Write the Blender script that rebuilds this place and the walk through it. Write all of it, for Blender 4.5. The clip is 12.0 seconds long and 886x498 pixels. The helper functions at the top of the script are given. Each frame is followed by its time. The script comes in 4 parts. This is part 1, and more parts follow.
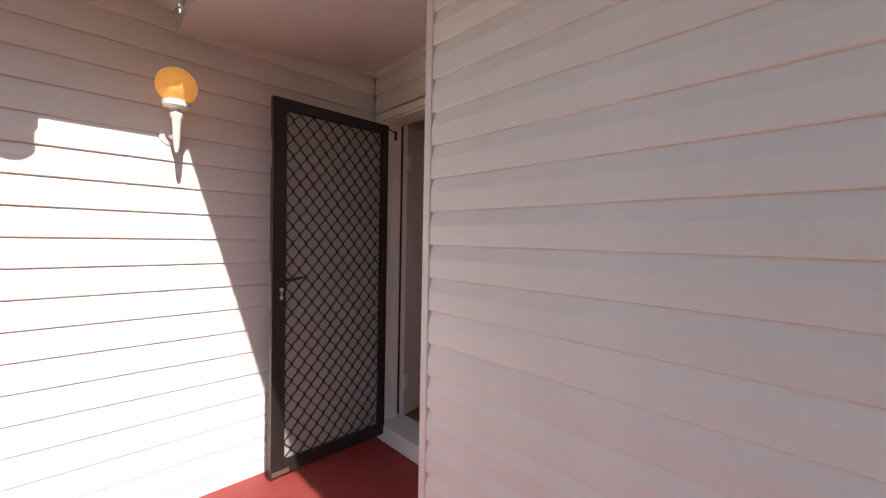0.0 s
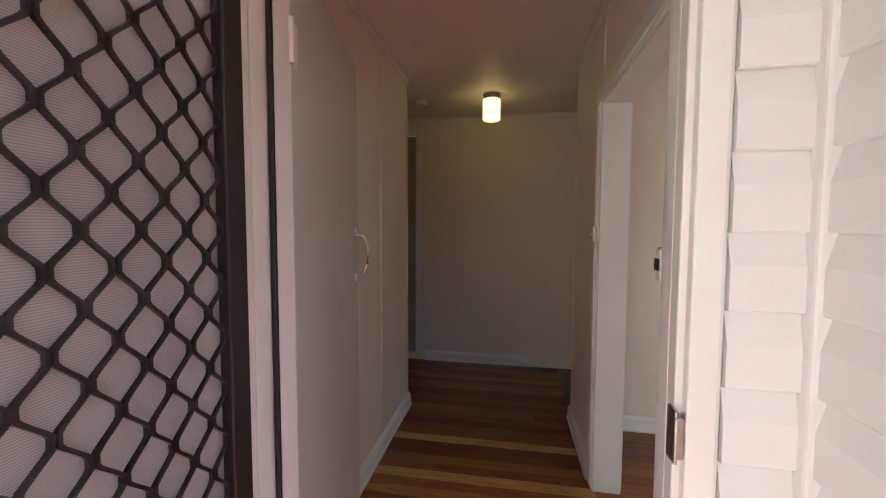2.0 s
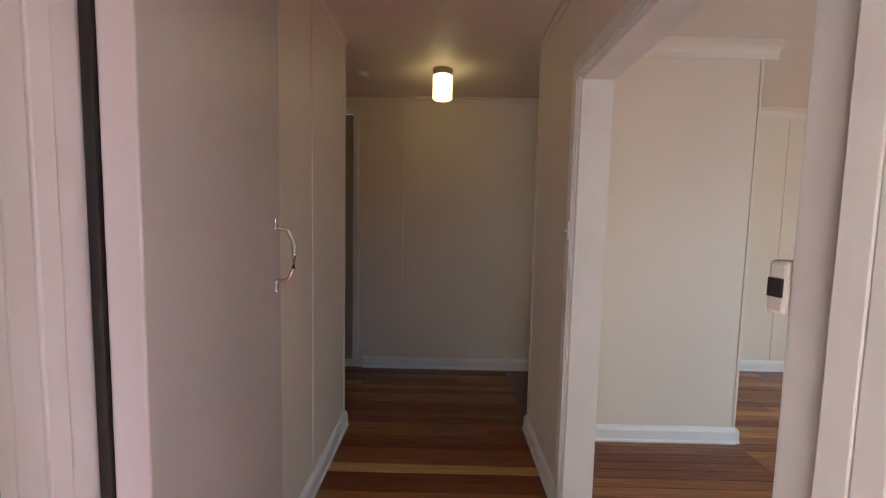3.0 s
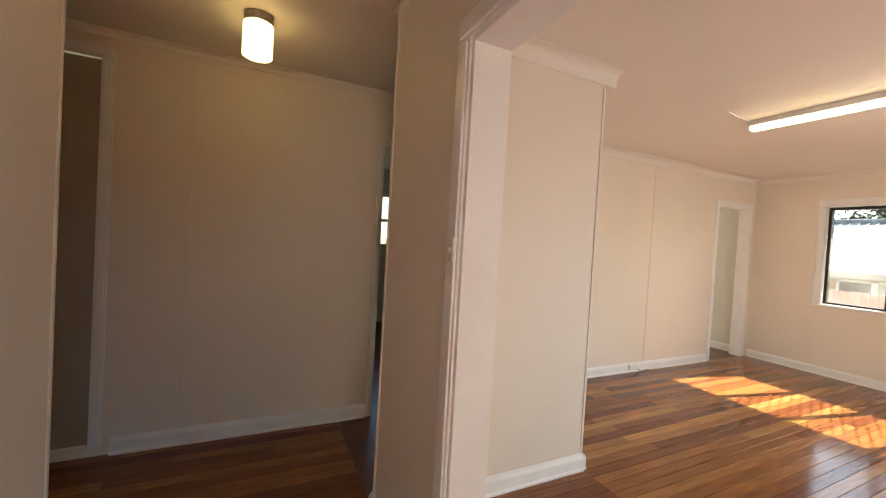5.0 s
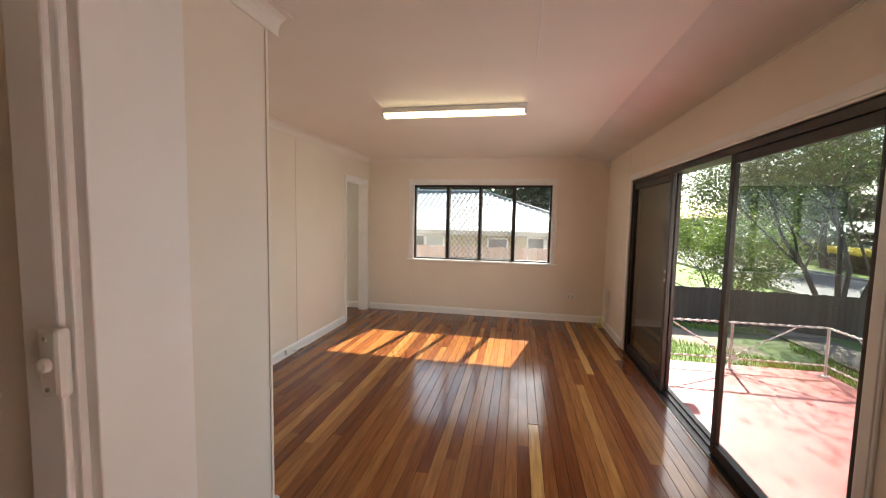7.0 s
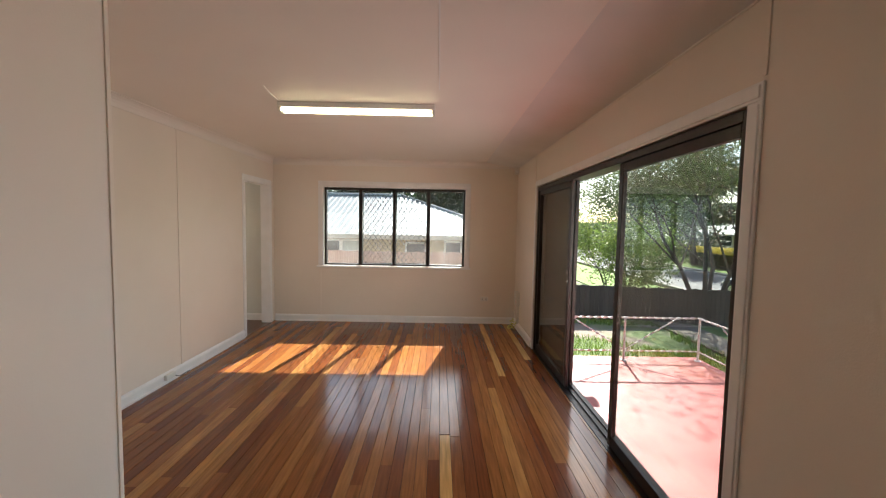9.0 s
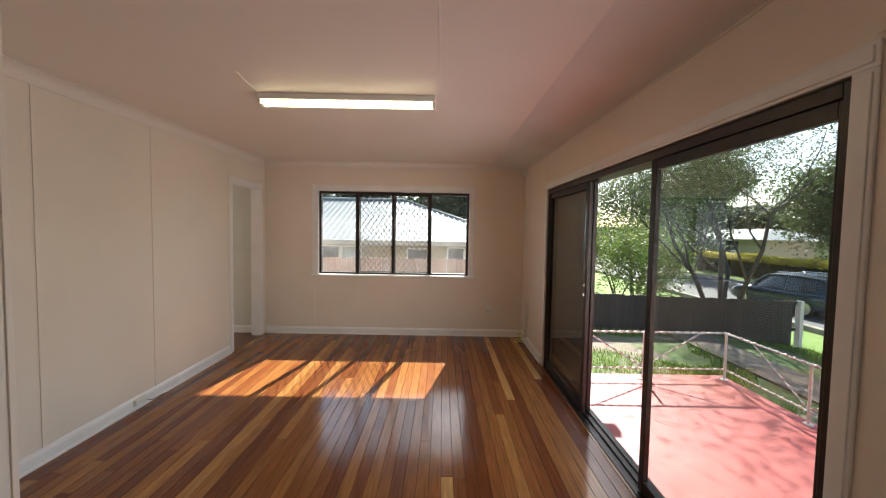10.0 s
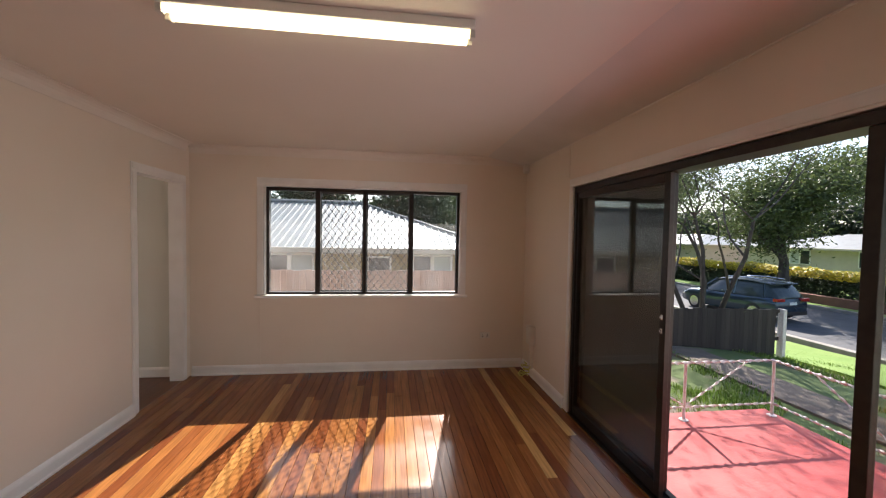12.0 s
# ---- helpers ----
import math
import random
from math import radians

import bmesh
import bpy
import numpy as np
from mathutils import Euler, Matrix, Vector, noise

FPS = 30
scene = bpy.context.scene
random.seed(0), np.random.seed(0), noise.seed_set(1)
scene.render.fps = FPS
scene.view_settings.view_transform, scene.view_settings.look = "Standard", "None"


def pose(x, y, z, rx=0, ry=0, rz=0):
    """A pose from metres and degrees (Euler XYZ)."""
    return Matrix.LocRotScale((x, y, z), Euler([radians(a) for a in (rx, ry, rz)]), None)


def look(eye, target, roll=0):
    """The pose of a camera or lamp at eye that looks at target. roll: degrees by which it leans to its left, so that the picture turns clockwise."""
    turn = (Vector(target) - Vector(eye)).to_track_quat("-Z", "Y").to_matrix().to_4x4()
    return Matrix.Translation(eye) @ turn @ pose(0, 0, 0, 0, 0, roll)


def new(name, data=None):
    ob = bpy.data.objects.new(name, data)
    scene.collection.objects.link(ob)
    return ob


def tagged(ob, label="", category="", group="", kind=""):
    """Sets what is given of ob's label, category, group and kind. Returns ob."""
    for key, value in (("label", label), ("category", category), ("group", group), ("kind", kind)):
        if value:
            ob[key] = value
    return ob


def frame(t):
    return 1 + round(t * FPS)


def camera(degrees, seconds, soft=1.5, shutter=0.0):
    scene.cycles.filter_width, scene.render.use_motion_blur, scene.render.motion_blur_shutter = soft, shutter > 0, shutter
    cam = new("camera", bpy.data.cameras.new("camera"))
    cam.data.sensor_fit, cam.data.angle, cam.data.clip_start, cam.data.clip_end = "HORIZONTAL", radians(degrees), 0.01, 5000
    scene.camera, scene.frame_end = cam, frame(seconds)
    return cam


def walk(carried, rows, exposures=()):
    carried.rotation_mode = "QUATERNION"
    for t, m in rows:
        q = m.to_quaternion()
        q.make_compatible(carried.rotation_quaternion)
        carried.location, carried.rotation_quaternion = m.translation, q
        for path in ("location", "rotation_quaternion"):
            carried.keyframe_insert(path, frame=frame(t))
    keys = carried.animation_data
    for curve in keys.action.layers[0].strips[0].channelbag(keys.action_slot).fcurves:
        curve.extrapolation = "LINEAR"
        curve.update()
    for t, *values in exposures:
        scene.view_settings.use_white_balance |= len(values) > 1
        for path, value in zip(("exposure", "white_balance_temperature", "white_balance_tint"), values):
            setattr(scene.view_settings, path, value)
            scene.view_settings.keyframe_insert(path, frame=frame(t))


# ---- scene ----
cam = camera(97.8, 12.0, 1.2)
PATH = [
    (0, (4.812, 1.539, 1.254), (3.421, 0.103, 1.204), 1.1),
    (0.5, (4.59, 0.98, 1.272), (2.994, -0.226, 1.266), 0.3),
    (1, (4.361, 0.525, 1.303), (2.592, -0.408, 1.305), 0.2),
    (1.5, (4.149, 0.196, 1.361), (2.25, -0.428, 1.289), 0.2),
    (2, (3.956, -0.068, 1.365), (1.989, -0.413, 1.25), 0.2),
    (2.5, (3.773, -0.16, 1.363), (1.785, -0.322, 1.215), 0.7),
    (4.5, (3.134, -0.238, 1.385), (1.221, 0.341, 1.319), 2.7),
    (5, (2.958, -0.201, 1.359), (1.159, 0.67, 1.315), 3.3),
    (5.5, (2.672, -0.072, 1.43), (1.09, 1.152, 1.418), 3.3),
    (6, (2.53, 0.016, 1.481), (1.275, 1.574, 1.467), 3.1),
    (6.5, (2.444, 0.02, 1.493), (1.634, 1.847, 1.414), 2.1),
    (7, (2.399, 0.016, 1.498), (2.018, 1.974, 1.343), 1.1),
    (7.5, (2.433, 0.05, 1.499), (2.297, 2.039, 1.339), 0.9),
    (9.5, (2.49, 0.302, 1.503), (2.514, 2.298, 1.39), 1.1),
    (10, (2.495, 0.537, 1.518), (2.502, 2.534, 1.416), 1.0),
    (10.5, (2.397, 0.772, 1.505), (2.419, 2.77, 1.414), 0.9),
    (11, (2.287, 1.034, 1.519), (2.368, 3.031, 1.447), 0.8),
    (11.5, (2.221, 1.312, 1.501), (2.38, 3.305, 1.436), 0.9),
    (12, (2.103, 1.632, 1.538), (2.366, 3.613, 1.466), 1.0),
]
EXPOSURES = [(0.0, 0.27, 6500, 10), (0.6, 0.36, 6400, 10), (1.5, 1.5, 6400, 4), (2.5, 2.08, 5800, 4), (4.5, 2.75, 6700, 8), (5.5, 2.6, 7000, 6), (7.5, 2.1, 6400, 6),
             (9.5, 1.95, 6300, 6), (12.0, 1.52, 6400, 14)]
walk(cam, [(t, look(eye, target, roll)) for t, eye, target, roll in PATH], EXPOSURES)

# ---- world and sun ----
SUN = Vector((0.22, 1.0, 0.77)).normalized()
world = bpy.data.worlds.new("world")
scene.world = world
world.use_nodes = True
wn = world.node_tree
sky = wn.nodes.new("ShaderNodeTexSky")
sky.sky_type, sky.sun_disc = "NISHITA", False
sky.sun_elevation, sky.sun_rotation = math.asin(SUN.z), math.atan2(SUN.x, SUN.y)
wn.links.new(sky.outputs[0], wn.nodes["Background"].inputs[0])
wn.nodes["Background"].inputs[1].default_value = 0.10
sun = new("sun", bpy.data.lights.new("sun", "SUN"))
sun.data.energy, sun.data.angle, sun.data.color = 5.0, radians(0.5), (1.0, 0.94, 0.85)
sun.matrix_world = look(SUN * 50, (0, 0, 0))
# added fill lamp in the sliding door's opening, stands in for sky light
slid = new("sliding_door_sky_fill", bpy.data.lights.new("sliding_door_sky_fill", "AREA"))
slid.data.shape, slid.data.size, slid.data.size_y = "RECTANGLE", 3.0, 1.8
slid.data.energy, slid.data.color, slid.data.spread = 4.6, (0.90, 0.95, 1.0), radians(150)
slid.matrix_world = look((3.645, 3.22, 1.0), (0.6, 3.22, 0.98))
# added fill lamp in the back room's unseen, made-up west opening
skyl = new("back_room_fill", bpy.data.lights.new("back_room_fill", "AREA"))
skyl.data.shape, skyl.data.size, skyl.data.size_y = "RECTANGLE", 2.4, 2.0
skyl.data.energy, skyl.data.color = 2.0, (0.95, 1.0, 0.97)
skyl.matrix_world = look((-2.66, 4.6, 1.28), (0.0, 4.6, 1.28))


# ---- materials ----
def mat(name, color, rough=0.6, second=None, scale=8.0, metal=0.0, bump=0.0, bump_scale=60.0, stretch=(1, 1, 1), vary=0.0,
        emit=None, power=0.0, spec=0.5, low=0.35, high=0.7, detail=5.0):
    """A principled surface: two colours mixed by large noise, fine bump, a spread of value from object to object."""
    m = bpy.data.materials.new(name)
    m.use_nodes = True
    n, l = m.node_tree.nodes, m.node_tree.links
    b = n["Principled BSDF"]
    b.inputs["Roughness"].default_value, b.inputs["Metallic"].default_value = rough, metal
    b.inputs["Specular IOR Level"].default_value = spec
    co = n.new("ShaderNodeTexCoord")
    mp = n.new("ShaderNodeMapping")
    mp.inputs["Scale"].default_value = stretch
    l.new(co.outputs["Object"], mp.inputs[0])
    nz = n.new("ShaderNodeTexNoise")
    nz.inputs["Scale"].default_value, nz.inputs["Detail"].default_value = scale, detail
    l.new(mp.outputs[0], nz.inputs["Vector"])
    ramp = n.new("ShaderNodeValToRGB")
    ramp.color_ramp.elements[0].position, ramp.color_ramp.elements[1].position = low, high
    ramp.color_ramp.elements[0].color = (*color, 1)
    ramp.color_ramp.elements[1].color = (*(second or [c * 0.92 for c in color]), 1)
    l.new(nz.outputs[0], ramp.inputs[0])
    out = ramp.outputs[0]
    if vary:
        info, hsv = n.new("ShaderNodeObjectInfo"), n.new("ShaderNodeHueSaturation")
        mr = n.new("ShaderNodeMapRange")
        mr.inputs[3].default_value, mr.inputs[4].default_value = 1 - vary, 1 + vary
        l.new(info.outputs["Random"], mr.inputs[0])
        l.new(mr.outputs[0], hsv.inputs["Value"])
        l.new(out, hsv.inputs["Color"])
        out = hsv.outputs[0]
    l.new(out, b.inputs["Base Color"])
    if bump:
        fine, bp = n.new("ShaderNodeTexNoise"), n.new("ShaderNodeBump")
        fine.inputs["Scale"].default_value = bump_scale
        bp.inputs["Strength"].default_value, bp.inputs["Distance"].default_value = bump, 0.01
        l.new(mp.outputs[0], fine.inputs["Vector"])
        l.new(fine.outputs[0], bp.inputs["Height"])
        l.new(bp.outputs[0], b.inputs["Normal"])
    if emit:
        b.inputs["Emission Color"].default_value, b.inputs["Emission Strength"].default_value = (*emit, 1), power
    return m


def glass_mat(name, tint=(1, 1, 1), gloss=1.0, dust=0.0):
    m = bpy.data.materials.new(name)
    m.use_nodes = True
    n, l = m.node_tree.nodes, m.node_tree.links
    n.remove(n["Principled BSDF"])
    tr, gl, fr, pw, mx = (n.new("ShaderNode" + k) for k in ("BsdfTransparent", "BsdfGlossy", "LayerWeight", "Math", "MixShader"))
    sc = n.new("ShaderNodeMapRange")
    pw.operation, pw.inputs[1].default_value = "POWER", 4.0
    tr.inputs[0].default_value, gl.inputs["Roughness"].default_value = (*tint, 1), 0.0
    sc.inputs[3].default_value, sc.inputs[4].default_value = 0.03 * gloss, 0.75
    l.new(fr.outputs["Facing"], pw.inputs[0])
    l.new(pw.outputs[0], sc.inputs[0])
    l.new(sc.outputs[0], mx.inputs[0])
    l.new(tr.outputs[0], mx.inputs[1])
    l.new(gl.outputs[0], mx.inputs[2])
    out = mx.outputs[0]
    if dust:
        # a thin uneven film of dust
        film, spots, amount, over = (n.new("ShaderNode" + k) for k in ("BsdfTranslucent", "TexNoise", "MapRange", "MixShader"))
        film.inputs[0].default_value = (0.8, 0.8, 0.78, 1)
        spots.inputs["Scale"].default_value, spots.inputs["Detail"].default_value = 5.0, 8.0
        amount.inputs[1].default_value, amount.inputs[2].default_value = 0.3, 0.75
        amount.inputs[3].default_value, amount.inputs[4].default_value = dust * 0.6, dust * 1.6
        l.new(n.new("ShaderNodeTexCoord").outputs["Object"], spots.inputs["Vector"])
        l.new(spots.outputs[0], amount.inputs[0])
        l.new(amount.outputs[0], over.inputs[0])
        l.new(out, over.inputs[1])
        l.new(film.outputs[0], over.inputs[2])
        out = over.outputs[0]
    l.new(out, n["Material Output"].inputs[0])
    return m


def gauze_mat(name, color, cover):
    """Fine woven insect mesh: part of the light passes straight through."""
    m = bpy.data.materials.new(name)
    m.use_nodes = True
    n, l = m.node_tree.nodes, m.node_tree.links
    b = n["Principled BSDF"]
    b.inputs["Base Color"].default_value, b.inputs["Roughness"].default_value = (*color, 1), 0.7
    co, wv, mr = n.new("ShaderNodeTexCoord"), n.new("ShaderNodeTexWave"), n.new("ShaderNodeMapRange")
    wv.bands_direction = "Z"
    wv.inputs["Scale"].default_value = 90
    mr.inputs[3].default_value, mr.inputs[4].default_value = cover - 0.1, cover + 0.1
    l.new(co.outputs["Object"], wv.inputs[0])
    l.new(wv.outputs["Fac"], mr.inputs[0])
    l.new(mr.outputs[0], b.inputs["Alpha"])
    return m


def leaf_mat(name, a, c):
    m = mat(name, a, 0.55, c, 3.0, detail=2.0)
    n, l = m.node_tree.nodes, m.node_tree.links
    b = n["Principled BSDF"]
    geo, hsv, mr = n.new("ShaderNodeNewGeometry"), n.new("ShaderNodeHueSaturation"), n.new("ShaderNodeMapRange")
    mr.inputs[3].default_value, mr.inputs[4].default_value = 0.6, 1.5
    l.new(geo.outputs["Random Per Island"], mr.inputs[0])
    l.new(mr.outputs[0], hsv.inputs["Value"])
    l.new(b.inputs["Base Color"].links[0].from_socket, hsv.inputs["Color"])
    l.new(hsv.outputs[0], b.inputs["Base Color"])
    tl, mx = n.new("ShaderNodeBsdfTranslucent"), n.new("ShaderNodeMixShader")
    mx.inputs[0].default_value = 0.35
    l.new(hsv.outputs[0], tl.inputs[0])
    l.new(b.outputs[0], mx.inputs[1])
    l.new(tl.outputs[0], mx.inputs[2])
    l.new(mx.outputs[0], n["Material Output"].inputs[0])
    return m


def wood_floor_mat():
    """Polished mixed hardwood: each board its own tone, long grain, worn varnish."""
    m = bpy.data.materials.new("polished_floorboard")
    m.use_nodes = True
    n, l = m.node_tree.nodes, m.node_tree.links
    b = n["Principled BSDF"]
    info, tone = n.new("ShaderNodeObjectInfo"), n.new("ShaderNodeValToRGB")
    els = tone.color_ramp.elements
    els[0].color, els[1].color = (0.15, 0.040, 0.012, 1), (0.58, 0.34, 0.12, 1)
    for p, c in ((0.4, (0.235, 0.078, 0.022, 1)), (0.85, (0.31, 0.125, 0.034, 1)), (0.96, (0.46, 0.22, 0.065, 1))):
        els.new(p).color = c
    l.new(info.outputs["Random"], tone.inputs[0])
    co, mp, g = n.new("ShaderNodeTexCoord"), n.new("ShaderNodeMapping"), n.new("ShaderNodeTexNoise")
    mp.inputs["Scale"].default_value = (38, 2.2, 38)
    geo = n.new("ShaderNodeNewGeometry")
    l.new(geo.outputs["Position"], mp.inputs[0])
    l.new(mp.outputs[0], g.inputs["Vector"])
    g.inputs["Scale"].default_value, g.inputs["Detail"].default_value = 1.6, 6
    mr, hsv = n.new("ShaderNodeMapRange"), n.new("ShaderNodeHueSaturation")
    mr.inputs[1].default_value, mr.inputs[2].default_value = 0.3, 0.7
    mr.inputs[3].default_value, mr.inputs[4].default_value = 0.72, 1.25
    l.new(g.outputs[0], mr.inputs[0])
    l.new(mr.outputs[0], hsv.inputs["Value"])
    l.new(tone.outputs[0], hsv.inputs["Color"])
    l.new(hsv.outputs[0], b.inputs["Base Color"])
    wear, rr = n.new("ShaderNodeTexNoise"), n.new("ShaderNodeMapRange")
    wear.inputs["Scale"].default_value = 2.5
    wear.inputs["Detail"].default_value = 6
    l.new(geo.outputs["Position"], wear.inputs["Vector"])
    rr.inputs[1].default_value, rr.inputs[2].default_value = 0.3, 0.75
    rr.inputs[3].default_value, rr.inputs[4].default_value = 0.10, 0.24
    b.inputs["Coat Weight"].default_value, b.inputs["Coat Roughness"].default_value = 0.10, 0.05
    b.inputs["Specular IOR Level"].default_value = 0.36
    l.new(wear.outputs[0], rr.inputs[0])
    l.new(rr.outputs[0], b.inputs["Roughness"])
    bp = n.new("ShaderNodeBump")
    bp.inputs["Strength"].default_value, bp.inputs["Distance"].default_value = 0.12, 0.004
    wav = n.new("ShaderNodeTexNoise")
    wav.inputs["Scale"].default_value = 9
    l.new(geo.outputs["Position"], wav.inputs["Vector"])
    l.new(wav.outputs[0], bp.inputs["Height"])
    l.new(bp.outputs[0], b.inputs["Normal"])
    return m


PAINT = mat("cream_wall_paint", (0.82, 0.73, 0.62), 0.45, (0.78, 0.69, 0.58), 1.3, bump=0.06, bump_scale=160)
GREYP = mat("grey_green_paint", (0.70, 0.70, 0.63), 0.5, (0.66, 0.66, 0.60), 1.5, bump=0.06)
CEIL = mat("ceiling_paint", (0.83, 0.76, 0.68), 0.5, (0.79, 0.72, 0.64), 1.0, bump=0.06, bump_scale=120)
TRIM = mat("white_gloss_trim", (0.86, 0.84, 0.81), 0.3, (0.80, 0.78, 0.74), 5, bump=0.05, bump_scale=30)
BOARD = mat("white_weatherboard_paint", (0.80, 0.79, 0.78), 0.42, (0.74, 0.73, 0.72), 3, bump=0.12, bump_scale=45, vary=0.025)
SOFFIT = mat("soffit_paint", (0.76, 0.73, 0.70), 0.5, (0.70, 0.67, 0.63), 2, bump=0.05)
DOORP = mat("front_door_paint", (0.66, 0.61, 0.58), 0.4, (0.61, 0.57, 0.54), 2, bump=0.08, bump_scale=30)
BRONZE = mat("dark_bronze_aluminium", (0.022, 0.016, 0.013), 0.38, (0.035, 0.027, 0.022), 30, metal=0.3)
BLACK = mat("black_powder_coat", (0.016, 0.013, 0.012), 0.4, (0.025, 0.02, 0.018), 30)
CHROME = mat("chrome", (0.75, 0.73, 0.70), 0.15, metal=1.0)
BRASS = mat("worn_steel", (0.45, 0.42, 0.38), 0.35, (0.3, 0.27, 0.24), 40, metal=0.9)
GLASS = glass_mat("clear_glass", (0.90, 0.93, 0.93), dust=0.03)
GREYGLASS = glass_mat("slider_glass", (0.88, 0.90, 0.88), 1.6)
GAUZE = gauze_mat("grey_insect_mesh", (0.52, 0.495, 0.49), 0.52)
DARKGAUZE = gauze_mat("dark_insect_mesh", (0.05, 0.042, 0.04), 0.86)
FLOORW = wood_floor_mat()
GAPW = mat("dark_subfloor", (0.02, 0.01, 0.006), 0.8)
REDPORCH = mat("red_painted_concrete", (0.34, 0.038, 0.035), 0.55, (0.40, 0.09, 0.08), 2.2, bump=0.15, bump_scale=50, low=0.4, high=0.75)
TUBE = mat("fluorescent_tube_glow", (0.9, 0.9, 0.85), 0.4, emit=(1.0, 0.86, 0.50), power=1.8)
SHADE = mat("lit_cream_glass_shade", (0.85, 0.78, 0.6), 0.3, emit=(1.0, 0.74, 0.30), power=0.75)
GLOBE = mat("amber_glass_globe", (0.80, 0.42, 0.12), 0.3, (0.78, 0.38, 0.10), 5, emit=(1.0, 0.42, 0.08), power=0.35)
PLASTIC = mat("white_plastic", (0.80, 0.77, 0.70), 0.35)
DARKPL = mat("dark_plastic", (0.03, 0.03, 0.03), 0.4)
YELLOW = mat("yellow_cable_sheath", (0.65, 0.62, 0.12), 0.45)
CUPB = mat("cupboard_door_paint", (0.42, 0.34, 0.26), 0.45, (0.38, 0.30, 0.23), 2)
RAILM = mat("chalky_white_steel", (0.72, 0.68, 0.66), 0.5, (0.55, 0.45, 0.40), 40)
FENCE = mat("weathered_fence_timber", (0.035, 0.028, 0.024), 0.85, (0.055, 0.045, 0.038), 6, bump=0.4, stretch=(1, 1, 0.1), vary=0.25)
FENCEP = mat("faded_red_fence_timber", (0.40, 0.25, 0.21), 0.85, (0.34, 0.21, 0.18), 5, bump=0.4, stretch=(1, 1, 0.1), vary=0.12)
METROOF = mat("pale_metal_roof", (0.22, 0.23, 0.225), 0.5, (0.13, 0.135, 0.125), 2.6, low=0.5, high=0.8, detail=9.0)
BRICK = mat("yellow_brick", (0.50, 0.38, 0.20), 0.85, (0.42, 0.31, 0.17), 9, bump=0.3, vary=0.12)
CREAMW = mat("cream_rendered_wall", (0.55, 0.48, 0.38), 0.8, (0.48, 0.42, 0.33), 2)
DARKWIN = mat("dark_window_glass", (0.02, 0.03, 0.035), 0.06, (0.05, 0.06, 0.065), 2)
CURTAIN = mat("pale_curtain", (0.5, 0.52, 0.5), 0.8, stretch=(6, 6, 0.3))
BARK = mat("grey_brown_bark", (0.045, 0.036, 0.03), 0.9, (0.08, 0.066, 0.055), 9, bump=0.7, bump_scale=14, stretch=(1, 1, 0.25))
LEAF_A = leaf_mat("olive_leaf", (0.060, 0.085, 0.026), (0.11, 0.135, 0.05))
LEAF_B = leaf_mat("bright_leaf", (0.10, 0.16, 0.03), (0.17, 0.22, 0.05))
LEAF_C = leaf_mat("dark_leaf", (0.028, 0.045, 0.018), (0.05, 0.075, 0.03))
LEAF_Y = leaf_mat("yellow_hedge_leaf", (0.62, 0.50, 0.03), (0.42, 0.38, 0.03))
GRASSB = leaf_mat("grass_blade", (0.11, 0.19, 0.025), (0.17, 0.24, 0.045))
ASPHALT = mat("asphalt", (0.06, 0.06, 0.065), 0.8, (0.09, 0.09, 0.092), 1.5, bump=0.3, bump_scale=90)
CONC = mat("old_concrete", (0.30, 0.27, 0.24), 0.85, (0.22, 0.20, 0.17), 3, bump=0.3)
CARP = mat("dark_blue_grey_car_paint", (0.045, 0.065, 0.09), 0.16, metal=0.5)
TYRE = mat("tyre_rubber", (0.015, 0.015, 0.015), 0.8)
REDL = mat("red_lamp_lens", (0.35, 0.02, 0.015), 0.15)
PLATE = mat("number_plate", (0.7, 0.7, 0.68), 0.5)
ALLOY = mat("alloy_rim", (0.4, 0.4, 0.42), 0.25, metal=0.9)
DIRT = mat("bare_dirt", (0.17, 0.13, 0.10), 0.95, (0.12, 0.10, 0.075), 4, bump=0.6, bump_scale=30)
RETAIN = mat("red_brown_low_wall", (0.22, 0.10, 0.07), 0.85, (0.17, 0.08, 0.06), 3)


def ground_mat():
    """Lawn with bare, leaf-littered dirt; greener further out."""
    m = mat("lawn_and_dirt", (0.20, 0.155, 0.115), 0.95, (0.095, 0.135, 0.035), 0.9, bump=0.6, bump_scale=25, low=0.44, high=0.54, detail=8)
    return m


GROUND = ground_mat()
LAWN = mat("bright_lawn", (0.12, 0.21, 0.03), 0.95, (0.17, 0.25, 0.05), 1.2, bump=0.7, bump_scale=40)


# ---- mesh helpers ----
def box(bm, lo, hi, bevel=0.0):
    c = [(a + b) / 2 for a, b in zip(lo, hi)]
    d = [abs(b - a) for a, b in zip(lo, hi)]
    r = bmesh.ops.create_cube(bm, size=1.0, matrix=Matrix.LocRotScale(c, None, d))
    if bevel:
        es = {e for v in r["verts"] for e in v.link_edges}
        bmesh.ops.bevel(bm, geom=list(es), offset=bevel, segments=2, affect="EDGES", profile=0.5)


def prism(bm, pts, origin, u, v, w, length):
    """The polygon pts, in axes u and v at origin, pushed along w."""
    o, u, v, w = Vector(origin), Vector(u), Vector(v), Vector(w)
    a = [bm.verts.new(o + u * p + v * q) for p, q in pts]
    b = [bm.verts.new(o + u * p + v * q + w * length) for p, q in pts]
    k = len(pts)
    bm.faces.new(a), bm.faces.new(b[::-1])
    for i in range(k):
        bm.faces.new((a[i], b[i], b[(i + 1) % k], a[(i + 1) % k]))


